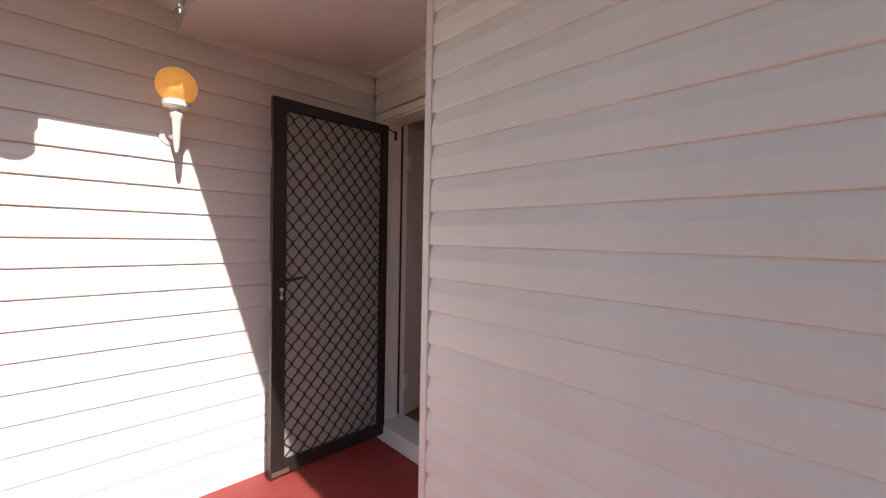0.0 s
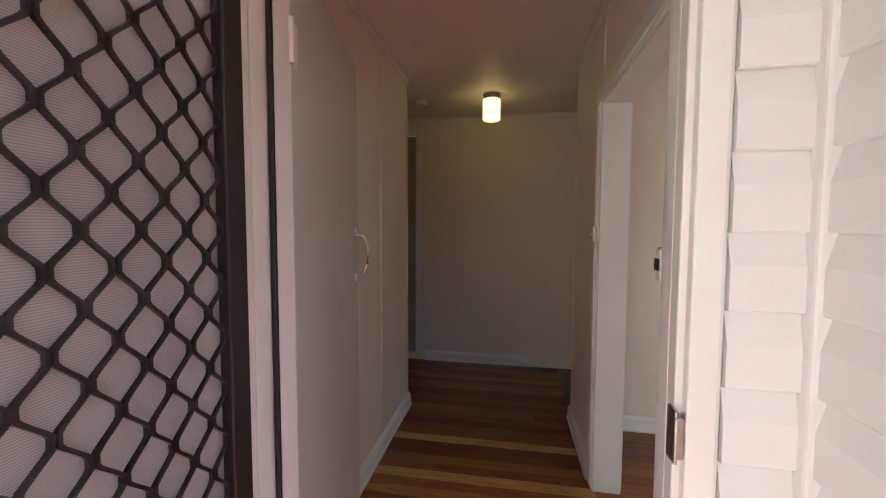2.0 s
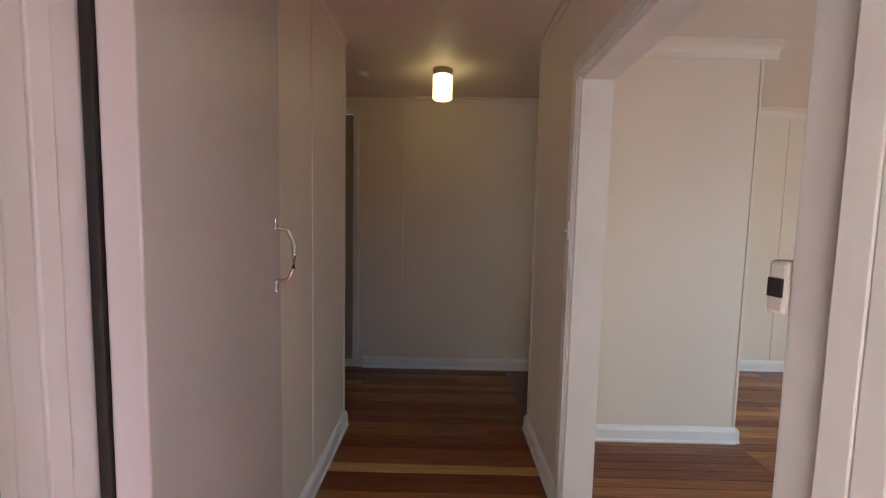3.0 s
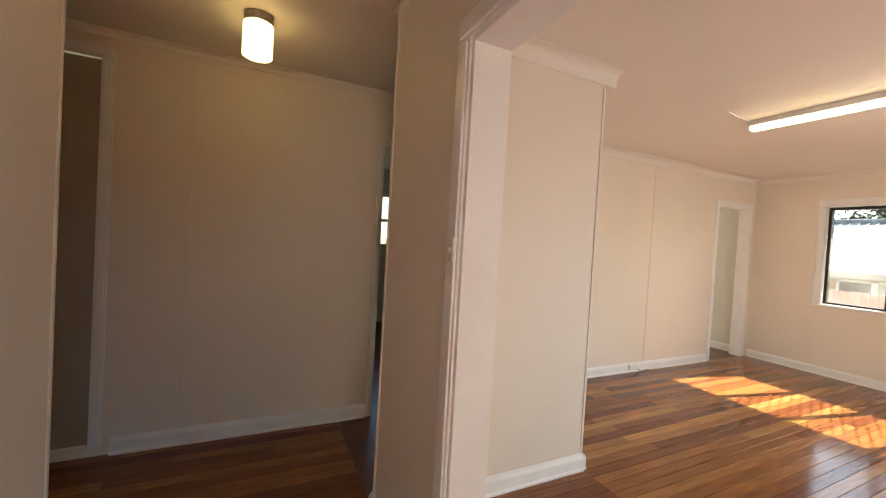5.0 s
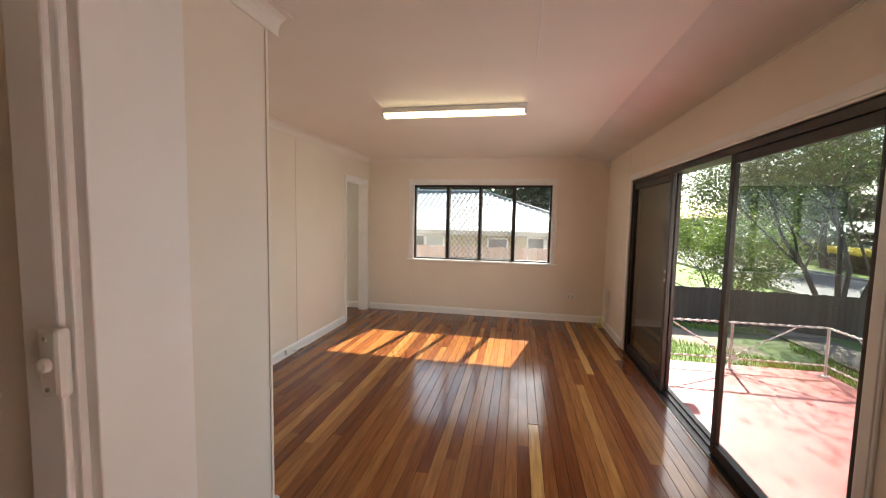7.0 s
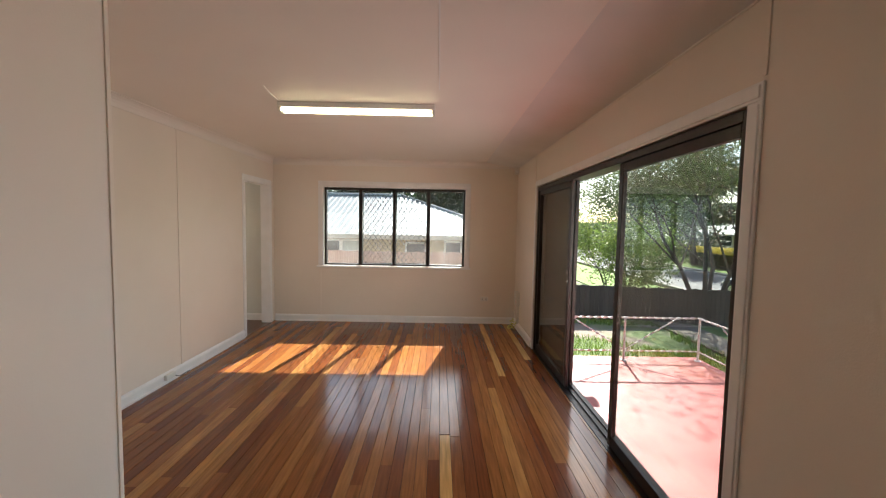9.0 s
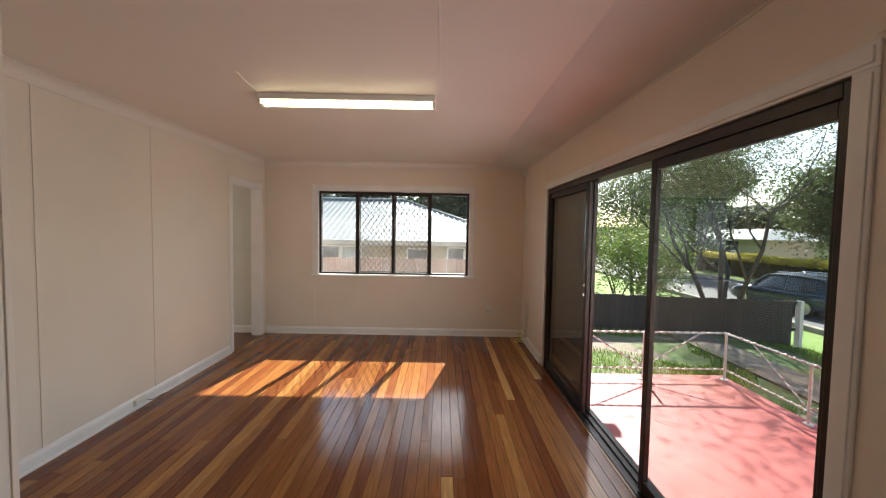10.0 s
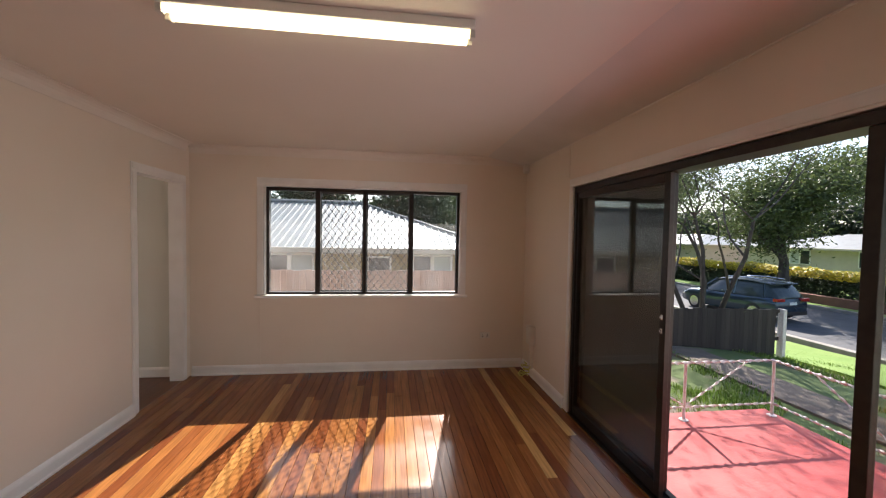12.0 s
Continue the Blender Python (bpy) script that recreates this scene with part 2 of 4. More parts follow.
def tube(bm, pts, radii, sides=8, closed=True):
    rings = []
    pts = [Vector(p) for p in pts]
    for i, p in enumerate(pts):
        d = (pts[min(i + 1, len(pts) - 1)] - pts[max(i - 1, 0)]).normalized()
        q = d.to_track_quat("Z", "Y").to_matrix()
        r = radii[i] if hasattr(radii, "__len__") else radii
        rings.append([bm.verts.new(p + q @ Vector((math.cos(a) * r, math.sin(a) * r, 0))) for a in
                      [2 * math.pi * k / sides for k in range(sides)]])
    for a, b in zip(rings, rings[1:]):
        for k in range(sides):
            bm.faces.new((a[k], a[(k + 1) % sides], b[(k + 1) % sides], b[k]))
    if closed:
        bm.faces.new(rings[0][::-1]), bm.faces.new(rings[-1])


def lathe(bm, profile, centre, sides=24, axis="z"):
    """profile: (radius, height) from the bottom up."""
    c = Vector(centre)
    rings = []
    for r, h in profile:
        ring = []
        for k in range(sides):
            a = 2 * math.pi * k / sides
            p = Vector((math.cos(a) * r, math.sin(a) * r, h))
            if axis == "x":
                p = Vector((h, math.cos(a) * r, math.sin(a) * r))
            if axis == "y":
                p = Vector((math.cos(a) * r, h, math.sin(a) * r))
            ring.append(bm.verts.new(c + p))
        rings.append(ring)
    for a, b in zip(rings, rings[1:]):
        for k in range(sides):
            bm.faces.new((a[k], a[(k + 1) % sides], b[(k + 1) % sides], b[k]))
    bm.faces.new(rings[0][::-1]), bm.faces.new(rings[-1])


def mesh_of(name, bm, material, smooth=False):
    bmesh.ops.recalc_face_normals(bm, faces=bm.faces)
    me = bpy.data.meshes.new(name)
    bm.to_mesh(me)
    bm.free()
    me.materials.append(material)
    if smooth:
        me.polygons.foreach_set("use_smooth", [True] * len(me.polygons))
        me.set_sharp_from_angle(angle=radians(40))
    return me


def part(name, bm, material, parent=None, label="", smooth=False):
    ob = new(name, mesh_of(name, bm, material, smooth))
    if parent:
        ob.parent = parent
    return tagged(ob, label)


def boxes(name, material, parent, *pairs, bevel=0.0, label=""):
    bm = bmesh.new()
    for lo, hi in pairs:
        box(bm, lo, hi, bevel)
    return part(name, bm, material, parent, label)


def thing(name, label, category, group="", kind="", at=(0, 0, 0)):
    ob = new(name)
    ob.location = at
    ob.empty_display_size = 0.1
    return tagged(ob, label, category, group, kind)


def structure(ob, label, category):
    return tagged(ob, label, category, "", "structure")


def wall(name, axis, a, b, lo, hi, z0, z1, holes=(), material=None, label="cream painted interior wall"):
    """A wall of thickness a..b across axis, from lo to hi along the other, with holes (lo, hi, z0, z1) through it."""
    bm = bmesh.new()
    cuts = sorted({lo, hi, *[h[0] for h in holes], *[h[1] for h in holes]})
    for p, q in zip(cuts, cuts[1:]):
        zs = [(z0, z1)]
        for h in holes:
            if h[0] <= p and q <= h[1]:
                zs = [s for s in ((z0, h[2]), (h[3], z1)) if s[1] - s[0] > 1e-4]
        for s, e in zs:
            box(bm, (a, p, s) if axis == "x" else (p, a, s), (b, q, e) if axis == "x" else (q, b, e))
    bmesh.ops.remove_doubles(bm, verts=bm.verts, dist=1e-5)
    return structure(part(name, bm, material or PAINT), label, "wall")


def zigzag(name, parent, material, frame_of, u0, u1, z0, z1, cell, tall, wide=0.007, deep=0.006, phase=0):
    """Security grille: expanded strips that meet at their knuckles, each strip a part. frame_of(u, d, z) gives the place."""
    n = max(2, round((u1 - u0) / cell))
    cw = (u1 - u0) / n
    rows = max(2, round((z1 - z0) / tall))
    ch = (z1 - z0) / rows
    for k in range(n):
        for side in (0, 1):
            bm = bmesh.new()
            pts = []
            for j in range(rows * 2 + 1):
                x = u0 + cw * (k + 0.5) + (0 if (j + phase) % 2 == 0 else (-0.46 if side == 0 else 0.46)) * cw
                off = 0.035 if (j + phase) % 2 == 0 else 0.0
                x += (off if side else -off) * cw
                z = z0 + ch * j / 2
                kn = ch * 0.065
                if pts:
                    x0, za, zc = pts[-1][0], pts[-1][1], max(z0, z - kn)
                    pts += [(x0 + (x - x0) * e, za + (zc - za) * t) for t, e in ((0.15, 0.11), (0.35, 0.33), (0.65, 0.67), (0.85, 0.89))]
                pts += [(x, max(z0, z - kn)), (x, min(z1, z + kn))]
            prev = None
            for x, z in pts:
                ring = [bm.verts.new(frame_of(x + s * wide / 2, d * deep / 2, z)) for s, d in ((-1, -1), (1, -1), (1, 1), (-1, 1))]
                if prev:
                    for i in range(4):
                        bm.faces.new((prev[i], prev[(i + 1) % 4], ring[(i + 1) % 4], ring[i]))
                prev = ring
            part(name, bm, material, parent)


# ---- shell of the house ----
H = 2.43
wall("wall_north", "y", 6.0, 6.15, -0.12, 3.655, -0.03, H, [(0.72, 2.90, 0.84, 2.05)])
# its hole is an unseen opening, added to brighten the back room
wall("wall_back_room_north", "y", 6.0, 6.15, -2.6, -0.12, -0.03, H, [(-2.5, -0.9, 0.6, 2.1)], GREYP, "grey-green painted wall of the back room")
wall("wall_living_west", "x", -0.12, 0.0, 1.66, 6.0, -0.03, H, [(5.14, 5.87, -0.03, 2.04)])
wall("wall_nib", "x", 1.157, 1.24, 0.497, 1.66, -0.03, H)
wall("wall_nib_return", "y", 1.58, 1.66, -0.12, 1.157, -0.03, H)
wall("wall_hall_north", "y", 0.37, 0.497, 1.157, 3.14, -0.03, H, [(1.91, 3.02, -0.03, 1.985)])
wall("wall_hall_south", "y", -0.95, -0.83, 1.158, 3.14, -0.03, H)
wall("wall_passage_east", "x", 1.158, 1.28, -2.2, -0.95, -0.03, H)
wall("wall_passage_south", "y", -2.32, -2.2, 0.01, 1.28, -0.03, H)
wall("wall_hall_end", "x", 0.01, 0.13, -2.2, 1.58, -0.03, H, [(0.62, 1.48, -0.03, 2.04), (-1.76, -1.0, 0.06, 2.29)])
wall("wall_front", "x", 3.14, 3.235, -0.95, 0.42, -0.03, H, [(-0.65, 0.245, -0.03, 2.075)])
wall("wall_living_east", "x", 3.655, 3.785, 0.42, 6.15, -0.03, H + 0.2, [(1.645, 4.805, -0.03, 1.978)])
wall("wall_return", "y", 0.42, 0.497, 3.14, 3.655, -0.45, H + 0.2, material=BOARD, label="white painted porch return wall")
wall("wall_bedroom", "y", -0.9, -0.785, 3.235, 8.0, -0.5, 2.6, material=BOARD, label="white painted outer wall of the front bedroom")
# rooms that show only through doorways
wall("wall_back_west", "x", -3.12, -3.0, -0.5, 6.15, -0.03, H, [(1.15, 2.45, 1.2, 2.05)])
wall("wall_back_south", "y", -0.62, -0.5, -3.0, 0.01, -0.03, H)
wall("wall_back_north", "y", 3.0, 3.1, -3.0, -0.12, -0.03, H)
# unseen wall; the large hole is added to let light in
wall("wall_back_room_west", "x", -2.72, -2.6, 3.1, 6.15, -0.03, H, [(3.3, 5.9, 0.2, 2.35)], GREYP, "grey-green painted wall of the back room")
bm = bmesh.new()
box(bm, (-3.12, -2.32, H), (3.655, 6.15, H + 0.08))
ceiling = structure(part("ceiling", bm, CEIL), "pale flat plasterboard ceiling with fine joints", "ceiling")
bm = bmesh.new()
box(bm, (2.466, 0.5, H - 0.003), (2.474, 2.9, H + 0.01))
structure(part("trim", bm, TRIM), "thin ceiling joint strip", "trim")
bm = bmesh.new()
box(bm, (-3.12, -2.32, -0.3), (3.235, 6.15, -0.026))
box(bm, (3.235, 0.42, -0.3), (3.80, 6.15, -0.026))
floor = structure(part("floor", bm, GAPW), "polished red-brown hardwood board floor", "floor")

# eaves, fascia and gutters
bm = bmesh.new()
prism(bm, [(3.1, H + 0.01), (4.43, 2.235), (4.43, 2.30), (3.1, H + 0.12)], (0, -0.785, 0), (1, 0, 0), (0, 0, 1), (0, 1, 0), 7.5)
structure(part("soffit_front", bm, SOFFIT), "white painted raked eave lining over the porch", "ceiling")
bm = bmesh.new()
prism(bm, [(6.15, 2.36), (6.72, 2.27), (6.72, 2.34), (6.15, 2.48)], (-3.1, 0, 0), (0, 1, 0), (0, 0, 1), (1, 0, 0), 7.67)
structure(part("soffit_north", bm, SOFFIT), "white painted eave lining along the window side", "ceiling")
bm = bmesh.new()
prism(bm, [(-0.9, 2.36), (-0.20, 2.27), (-0.20, 2.34), (-0.9, 2.48)], (4.44, 0, 0), (0, 1, 0), (0, 0, 1), (1, 0, 0), 3.6)
structure(part("soffit_bedroom", bm, SOFFIT), "white painted eave lining of the front bedroom", "ceiling")
bm = bmesh.new()
box(bm, (-3.3, -3.0, H + 0.25), (4.5, 6.75, H + 0.33))
box(bm, (4.5, -3.0, 2.5), (8.2, -0.12, 2.58))
structure(part("roof", bm, METROOF), "pale metal house roof", "roof")
for nm, lo, hi in (("gutter_front", (4.43, -0.20, 2.225), (4.54, 6.72, 2.34)), ("gutter_north", (-3.1, 6.72, 2.225), (4.68, 6.83, 2.34)),
                   ("gutter_bedroom", (4.54, -0.20, 2.225), (8.2, -0.10, 2.34))):
    bm = bmesh.new()
    box(bm, lo, hi, 0.015)
    structure(part(nm, bm, TRIM), "white painted metal roof gutter", "gutter")
outlet = thing("gutter_outlet", "round white outlet under the bedroom gutter", "gutter outlet")
bm = bmesh.new()
lathe(bm, [(0.06, 2.05), (0.075, 2.07), (0.075, 2.226)], (5.12, -0.15, 0), 16)
part("pipe", bm, TRIM, outlet, smooth=True)
bm = bmesh.new()
lathe(bm, [(0.085, 2.17), (0.085, 2.2)], (5.12, -0.15, 0), 16)
part("collar", bm, TRIM, outlet, smooth=True)

# porch slab and thresholds
bm = bmesh.new()
box(bm, (3.235, -0.785, -0.46), (5.78, 4.95, -0.12), 0.012)
structure(part("porch_floor", bm, REDPORCH), "red painted concrete porch slab, faded and scuffed", "porch floor")
boxes_ob = boxes("threshold", TRIM, None, ((3.09, -0.65, -0.115), (3.30, 0.245, -0.004)), bevel=0.006)
structure(boxes_ob, "worn white painted timber door threshold", "threshold")


# ---- trims ----
def skirting(axis, face, out, lo, hi, label="white painted skirting board"):
    """A skirting with a rounded top. out: +1 or -1, the side of the face on which it stands."""
    bm = bmesh.new()
    prof = [(0, 0), (0.028, 0), (0.028, 0.012), (0.022, 0.02), (0.020, 0.074), (0.014, 0.089), (0.004, 0.1), (0, 0.1)]
    if axis == "x":
        prism(bm, prof, (face, lo, 0.001), (out, 0, 0), (0, 0, 1), (0, 1, 0), hi - lo)
    else:
        prism(bm, prof, (lo, face, 0.001), (0, out, 0), (0, 0, 1), (1, 0, 0), hi - lo)
    structure(part("baseboard", bm, TRIM), label, "skirting")


for a in (("y", 6.0, -1, 0.02, 3.635), ("y", 6.0, -1, -2.5, -0.12), ("x", 0.0, 1, 1.68, 5.07), ("x", 1.24, 1, 0.50, 1.66), ("y", 1.66, 1, 0.02, 1.258),
          ("x", 3.655, -1, 0.5, 1.57), ("x", 3.655, -1, 4.88, 5.98), ("y", 0.497, 1, 1.26, 1.85), ("y", 0.37, -1, 1.14, 1.84), ("x", 1.157, -1, 0.37, 1.56),
          ("y", -0.83, 1, 1.14, 3.09), ("x", 1.158, -1, -2.18, -0.83), ("x", 0.13, 1, -0.92, 0.585), ("y", 1.58, -1, 0.15, 1.14)):
    skirting(*a)


def cornice(axis, face, out, lo, hi, size=0.075):
    bm = bmesh.new()
    arc = [(size * (1 - math.cos(t)), -size * (1 - math.sin(t))) for t in [math.pi / 2 * k / 5 for k in range(6)]]
    prof = [(0, 0), (0, -size - 0.008), (0.006, -size - 0.008), (0.006, -size)] + [(max(0.006, p), q) for p, q in arc] + [(size + 0.008, -0.006), (size + 0.008, 0)]
    z = H - 0.001
    if axis == "x":
        prism(bm, prof, (face, lo, z), (out, 0, 0), (0, 0, 1), (0, 1, 0), hi - lo)
    else:
        prism(bm, prof, (lo, face, z), (0, out, 0), (0, 0, 1), (1, 0, 0), hi - lo)
    structure(part("cornice", bm, CEIL), "cream painted coved cornice", "cornice")


for a in (("y", 6.0, -1, 0.0, 3.655), ("x", 0.0, 1, 1.66, 5.93), ("x", 3.655, -1, 0.497, 5.93), ("y", 1.66, 1, 0.08, 1.24), ("x", 1.24, 1, 0.497, 1.74)):
    cornice(*a)
cornice("x", 0.13, 1, -2.2, 1.58, 0.03)
cornice("y", 0.37, -1, 1.157, 3.1, 0.022)
cornice("y", -0.83, 1, 1.158, 3.1, 0.022)


def strip(axis, face, out, at, z0=0.101, z1=H - 0.08, w=0.02):
    bm = bmesh.new()
    lo, hi = sorted((face, face + 0.006 * out))
    box(bm, (lo, at - w / 2, z0) if axis == "x" else (at - w / 2, lo, z0), (hi, at + w / 2, z1) if axis == "x" else (at + w / 2, hi, z1), 0.002)
    structure(part("trim", bm, PAINT), "thin cover strip over a wall sheet joint", "trim")


strip("x", 0.0, 1, 3.88)
strip("x", 0.0, 1, 2.92)
strip("y", 6.0, -1, 0.70, 0.101, 0.80)
strip("x", 3.655, -1, 1.585, 2.06, 2.34)
strip("x", 3.655, -1, 4.90, 2.06, 2.34)
strip("y", -0.83, 1, 1.75, 0.101, 2.40)
strip("y", -0.83, 1, 1.17, 0.101, 2.40)
strip("y", 0.37, -1, 1.168, 0.101, 2.40)
strip("y", 0.37, -1, 1.93, 2.06, 2.40)
strip("x", 0.13, 1, -0.58, 0.101, 2.39)
strip("x", 1.24, 1, 1.65, 0.101, 2.34, 0.018)


def architrave(name, axis, face, out, lo, hi, z0, z1, w=0.065, t=0.016, sill=False, sides=(1, 1)):
    """A mitred-look door or window surround of separate lengths, standing t proud of the face."""
    ob = thing(name, "white gloss painted timber " + name.rsplit("_", 1)[0].replace("_", " "), "architrave", kind="structure")

    def length(nm, p, q, s, e):
        bm = bmesh.new()
        for k, (grow, deep) in enumerate(((0.0, t * 0.65), (-0.012, t))):
            a, b = sorted((face, face + out * deep))
            lo3 = (a, p - grow, s - grow) if axis == "x" else (p - grow, a, s - grow)
            hi3 = (b, q + grow, e + grow) if axis == "x" else (q + grow, b, e + grow)
            box(bm, lo3, hi3, 0.003)
        part(nm, bm, TRIM, ob)
    if sides[0]:
        length("stile", lo - w, lo, z0, z1)
    if sides[1]:
        length("stile", hi, hi + w, z0, z1)
    length("head", lo - w * sides[0], hi + w * sides[1], z1, z1 + w)
    if sill:
        bm = bmesh.new()
        a, b = sorted((face - out * 0.03, face + out * 0.035))
        box(bm, (lo - w - 0.02, a, z0 - 0.028), (hi + w + 0.02, b, z0), 0.006)
        part("sill", bm, TRIM, ob)
    return ob


architrave("window_surround_1", "y", 6.0, -1, 0.745, 2.875, 0.855, 2.045, 0.075, sill=True)
architrave("door_surround_1", "x", 0.0, 1, 5.14, 5.85, 0.0, 2.03, 0.065)
architrave("sliding_door_surround", "x", 3.655, -1, 1.65, 4.80, 0.0, 1.973, 0.07)
architrave("opening_surround_1", "y", 0.37, -1, 1.91, 3.02, 0.0, 1.985, 0.078, 0.02)
architrave("opening_surround_2", "y", 0.497, 1, 1.91, 3.02, 0.0, 1.985, 0.06)
architrave("entrance_surround", "x", 3.235, 1, -0.615, 0.205, -0.1, 2.04, 0.07, 0.05)
architrave("entrance_surround_inside", "x", 3.14, -1, -0.615, 0.226, 0.0, 2.04, 0.06)
architrave("cupboard_surround", "x", 0.13, 1, -1.74, -1.02, 0.06, 2.27, 0.06)
architrave("passage_door_surround", "x", 0.13, 1, 0.64, 1.46, 0.0, 2.03, 0.05)

# linings inside the openings
for nm, lst in (
    ("door_lining_1", (((-0.125, 5.14, 0), (0.001, 5.162, 2.018)), ((-0.125, 5.848, 0), (0.001, 5.87, 2.018)), ((-0.125, 5.14, 2.018), (0.001, 5.87, 2.04)))),
    ("opening_lining", (((1.908, 0.366, 0), (1.926, 0.501, 1.968)), ((3.004, 0.366, 0), (3.022, 0.501, 1.968)), ((1.908, 0.366, 1.968), (3.022, 0.501, 1.987)))),
    ("entrance_frame", (((3.13, -0.65, -0.004), (3.235, -0.615, 2.04)), ((3.13, 0.226, -0.004), (3.20, 0.245, 2.04)), ((3.20, 0.205, -0.004), (3.235, 0.245, 2.04)), ((3.13, -0.65, 2.04), (3.235, 0.245, 2.075)),
                        ((3.185, -0.615, -0.004), (3.21, -0.609, 2.028)))),
    ("window_lining", (((0.72, 5.99, 0.84), (0.745, 6.06, 2.05)), ((2.875, 5.99, 0.84), (2.90, 6.06, 2.05)), ((0.745, 5.99, 2.03), (2.875, 6.06, 2.05)), ((0.745, 6.0, 0.84), (2.875, 6.16, 0.858)))),
):
    ln = structure(thing(nm, "", ""), "white gloss painted timber lining of an opening", "door frame")
    for lo, hi in lst:
        boxes("board", TRIM, ln, (lo, hi), bevel=0.002)

# ---- window with sliding sashes and diamond grilles ----
win = structure(thing("window_1", "", ""), "dark aluminium sliding window with diamond security grilles", "window")
X = [0.745, 1.29, 1.80, 2.32, 2.875]
ZB, ZT = 0.858, 2.03
boxes("window_frame", BRONZE, win, ((X[0], 6.06, ZB), (X[0] + 0.03, 6.13, ZT)), ((X[4] - 0.03, 6.06, ZB), (X[4], 6.13, ZT)),
      ((X[0] + 0.03, 6.06, ZT - 0.035), (X[4] - 0.03, 6.13, ZT)), ((X[0] + 0.03, 6.06, ZB), (X[4] - 0.03, 6.13, ZB + 0.022)), bevel=0.003)
for k, x in enumerate(X[1:4]):
    boxes("mullion", BRONZE, win, ((x - (0.026 if k != 1 else 0.016), 6.055, ZB + 0.02), (x + (0.026 if k != 1 else 0.016), 6.12, ZT - 0.03)), bevel=0.003)
for k in range(4):
    bm = bmesh.new()
    box(bm, (X[k] + 0.02, 6.085, ZB + 0.02), (X[k + 1] - 0.02, 6.09, ZT - 0.03))
    p = part("pane", bm, GLASS, win)
    p.visible_shadow = False
for k in (1, 2):
    fr = boxes("grille_frame", BLACK, win, ((X[k] + 0.015, 6.125, ZB + 0.02), (X[k] + 0.03, 6.14, ZT - 0.03)), ((X[k + 1] - 0.03, 6.125, ZB + 0.02), (X[k + 1] - 0.015, 6.14, ZT - 0.03)),
               ((X[k] + 0.015, 6.125, ZB + 0.02), (X[k + 1] - 0.015, 6.14, ZB + 0.035)), ((X[k] + 0.015, 6.125, ZT - 0.05), (X[k + 1] - 0.015, 6.14, ZT - 0.035)))
    zigzag("grille_strip", fr, BLACK, lambda u, d, z: Vector((u, 6.133 + d, z)), X[k] + 0.03, X[k + 1] - 0.03, ZB + 0.035, ZT - 0.05, 0.078, 0.098, 0.0075)

# ---- sliding glass door ----
sl = structure(thing("door_2", "", ""), "dark bronze aluminium sliding glass door, standing part open", "sliding door")
S0, S1, ST = 1.65, 4.80, 1.968
boxes("door_frame", BRONZE, sl, ((3.66, S0, -0.02), (3.80, S0 + 0.035, ST)), ((3.66, S1 - 0.035, -0.02), (3.80, S1, ST)), ((3.66, S0 + 0.035, ST - 0.045), (3.80, S1 - 0.035, ST)), bevel=0.003)
boxes("track", BRONZE, sl, ((3.648, S0, -0.022), (3.80, S1, 0.004)), ((3.70, S0, 0.004), (3.706, S1, 0.016)), ((3.75, S0, 0.004), (3.756, S1, 0.016)), label="scuffed aluminium track")


def slider_leaf(name, x, a, b, pane_mat, gauze=False):
    lf = boxes(name, BRONZE, sl, ((x, a, 0.012), (x + 0.032, a + 0.05, ST - 0.045)), ((x, b - 0.05, 0.012), (x + 0.032, b, ST - 0.045)),
               ((x, a + 0.05, 0.012), (x + 0.032, b - 0.05, 0.085)), ((x, a + 0.05, ST - 0.10), (x + 0.032, b - 0.05, ST - 0.045)), bevel=0.003)
    bm = bmesh.new()
    box(bm, (x + 0.014, a + 0.045, 0.08), (x + 0.019, b - 0.045, ST - 0.095))
    p = part("mesh_panel" if gauze else "pane", bm, pane_mat, lf)
    if not gauze:
        p.visible_shadow = False
    return lf


slider_leaf("fixed_leaf", 3.675, 1.66, 2.74, GREYGLASS)
far_leaf = slider_leaf("sliding_leaf", 3.675, 3.66, 4.79, GREYGLASS)
screen_leaf = slider_leaf("screen_leaf", 3.735, 3.71, 4.79, DARKGAUZE, True)
zigzag("grille_strip", screen_leaf, BLACK, lambda u, d, z: Vector((3.757 + d, u, z)), 3.76, 4.74, 0.085, ST - 0.10, 0.082, 0.10)
for z, l in ((1.0, "door_latch"), (1.08, "door_latch")):
    bm = bmesh.new()
    box(bm, (3.667, 3.676, z - 0.016), (3.676, 3.694, z + 0.016), 0.003)
    box(bm, (3.658, 3.681, z - 0.005), (3.668, 3.690, z + 0.005), 0.002)
    part(l, bm, CHROME, far_leaf, "small chrome latch")

# ---- front door, open into the hall ----
fd = structure(thing("door_3", "", "", at=(3.135, -0.562, 0)), "grey-cream flush front door, standing wide open", "door")
bm = bmesh.new()
box(bm, (-0.765, -0.040, 0.012), (0, 0, 2.03), 0.003)
leaf = part("leaf", bm, DOORP, fd)
bm = bmesh.new()
tube(bm, [(-0.70, 0.0, 1.33), (-0.70, 0.035, 1.325), (-0.70, 0.05, 1.29), (-0.70, 0.053, 1.25), (-0.70, 0.05, 1.21), (-0.70, 0.035, 1.175), (-0.70, 0.0, 1.17)], [0.007, 0.006, 0.006, 0.008, 0.006, 0.006, 0.007], 8)
box(bm, (-0.713, -0.001, 1.325), (-0.687, 0.005, 1.36), 0.002)
box(bm, (-0.713, -0.001, 1.14), (-0.687, 0.005, 1.175), 0.002)
part("handle", bm, CHROME, leaf, "chrome bow pull handle", True)
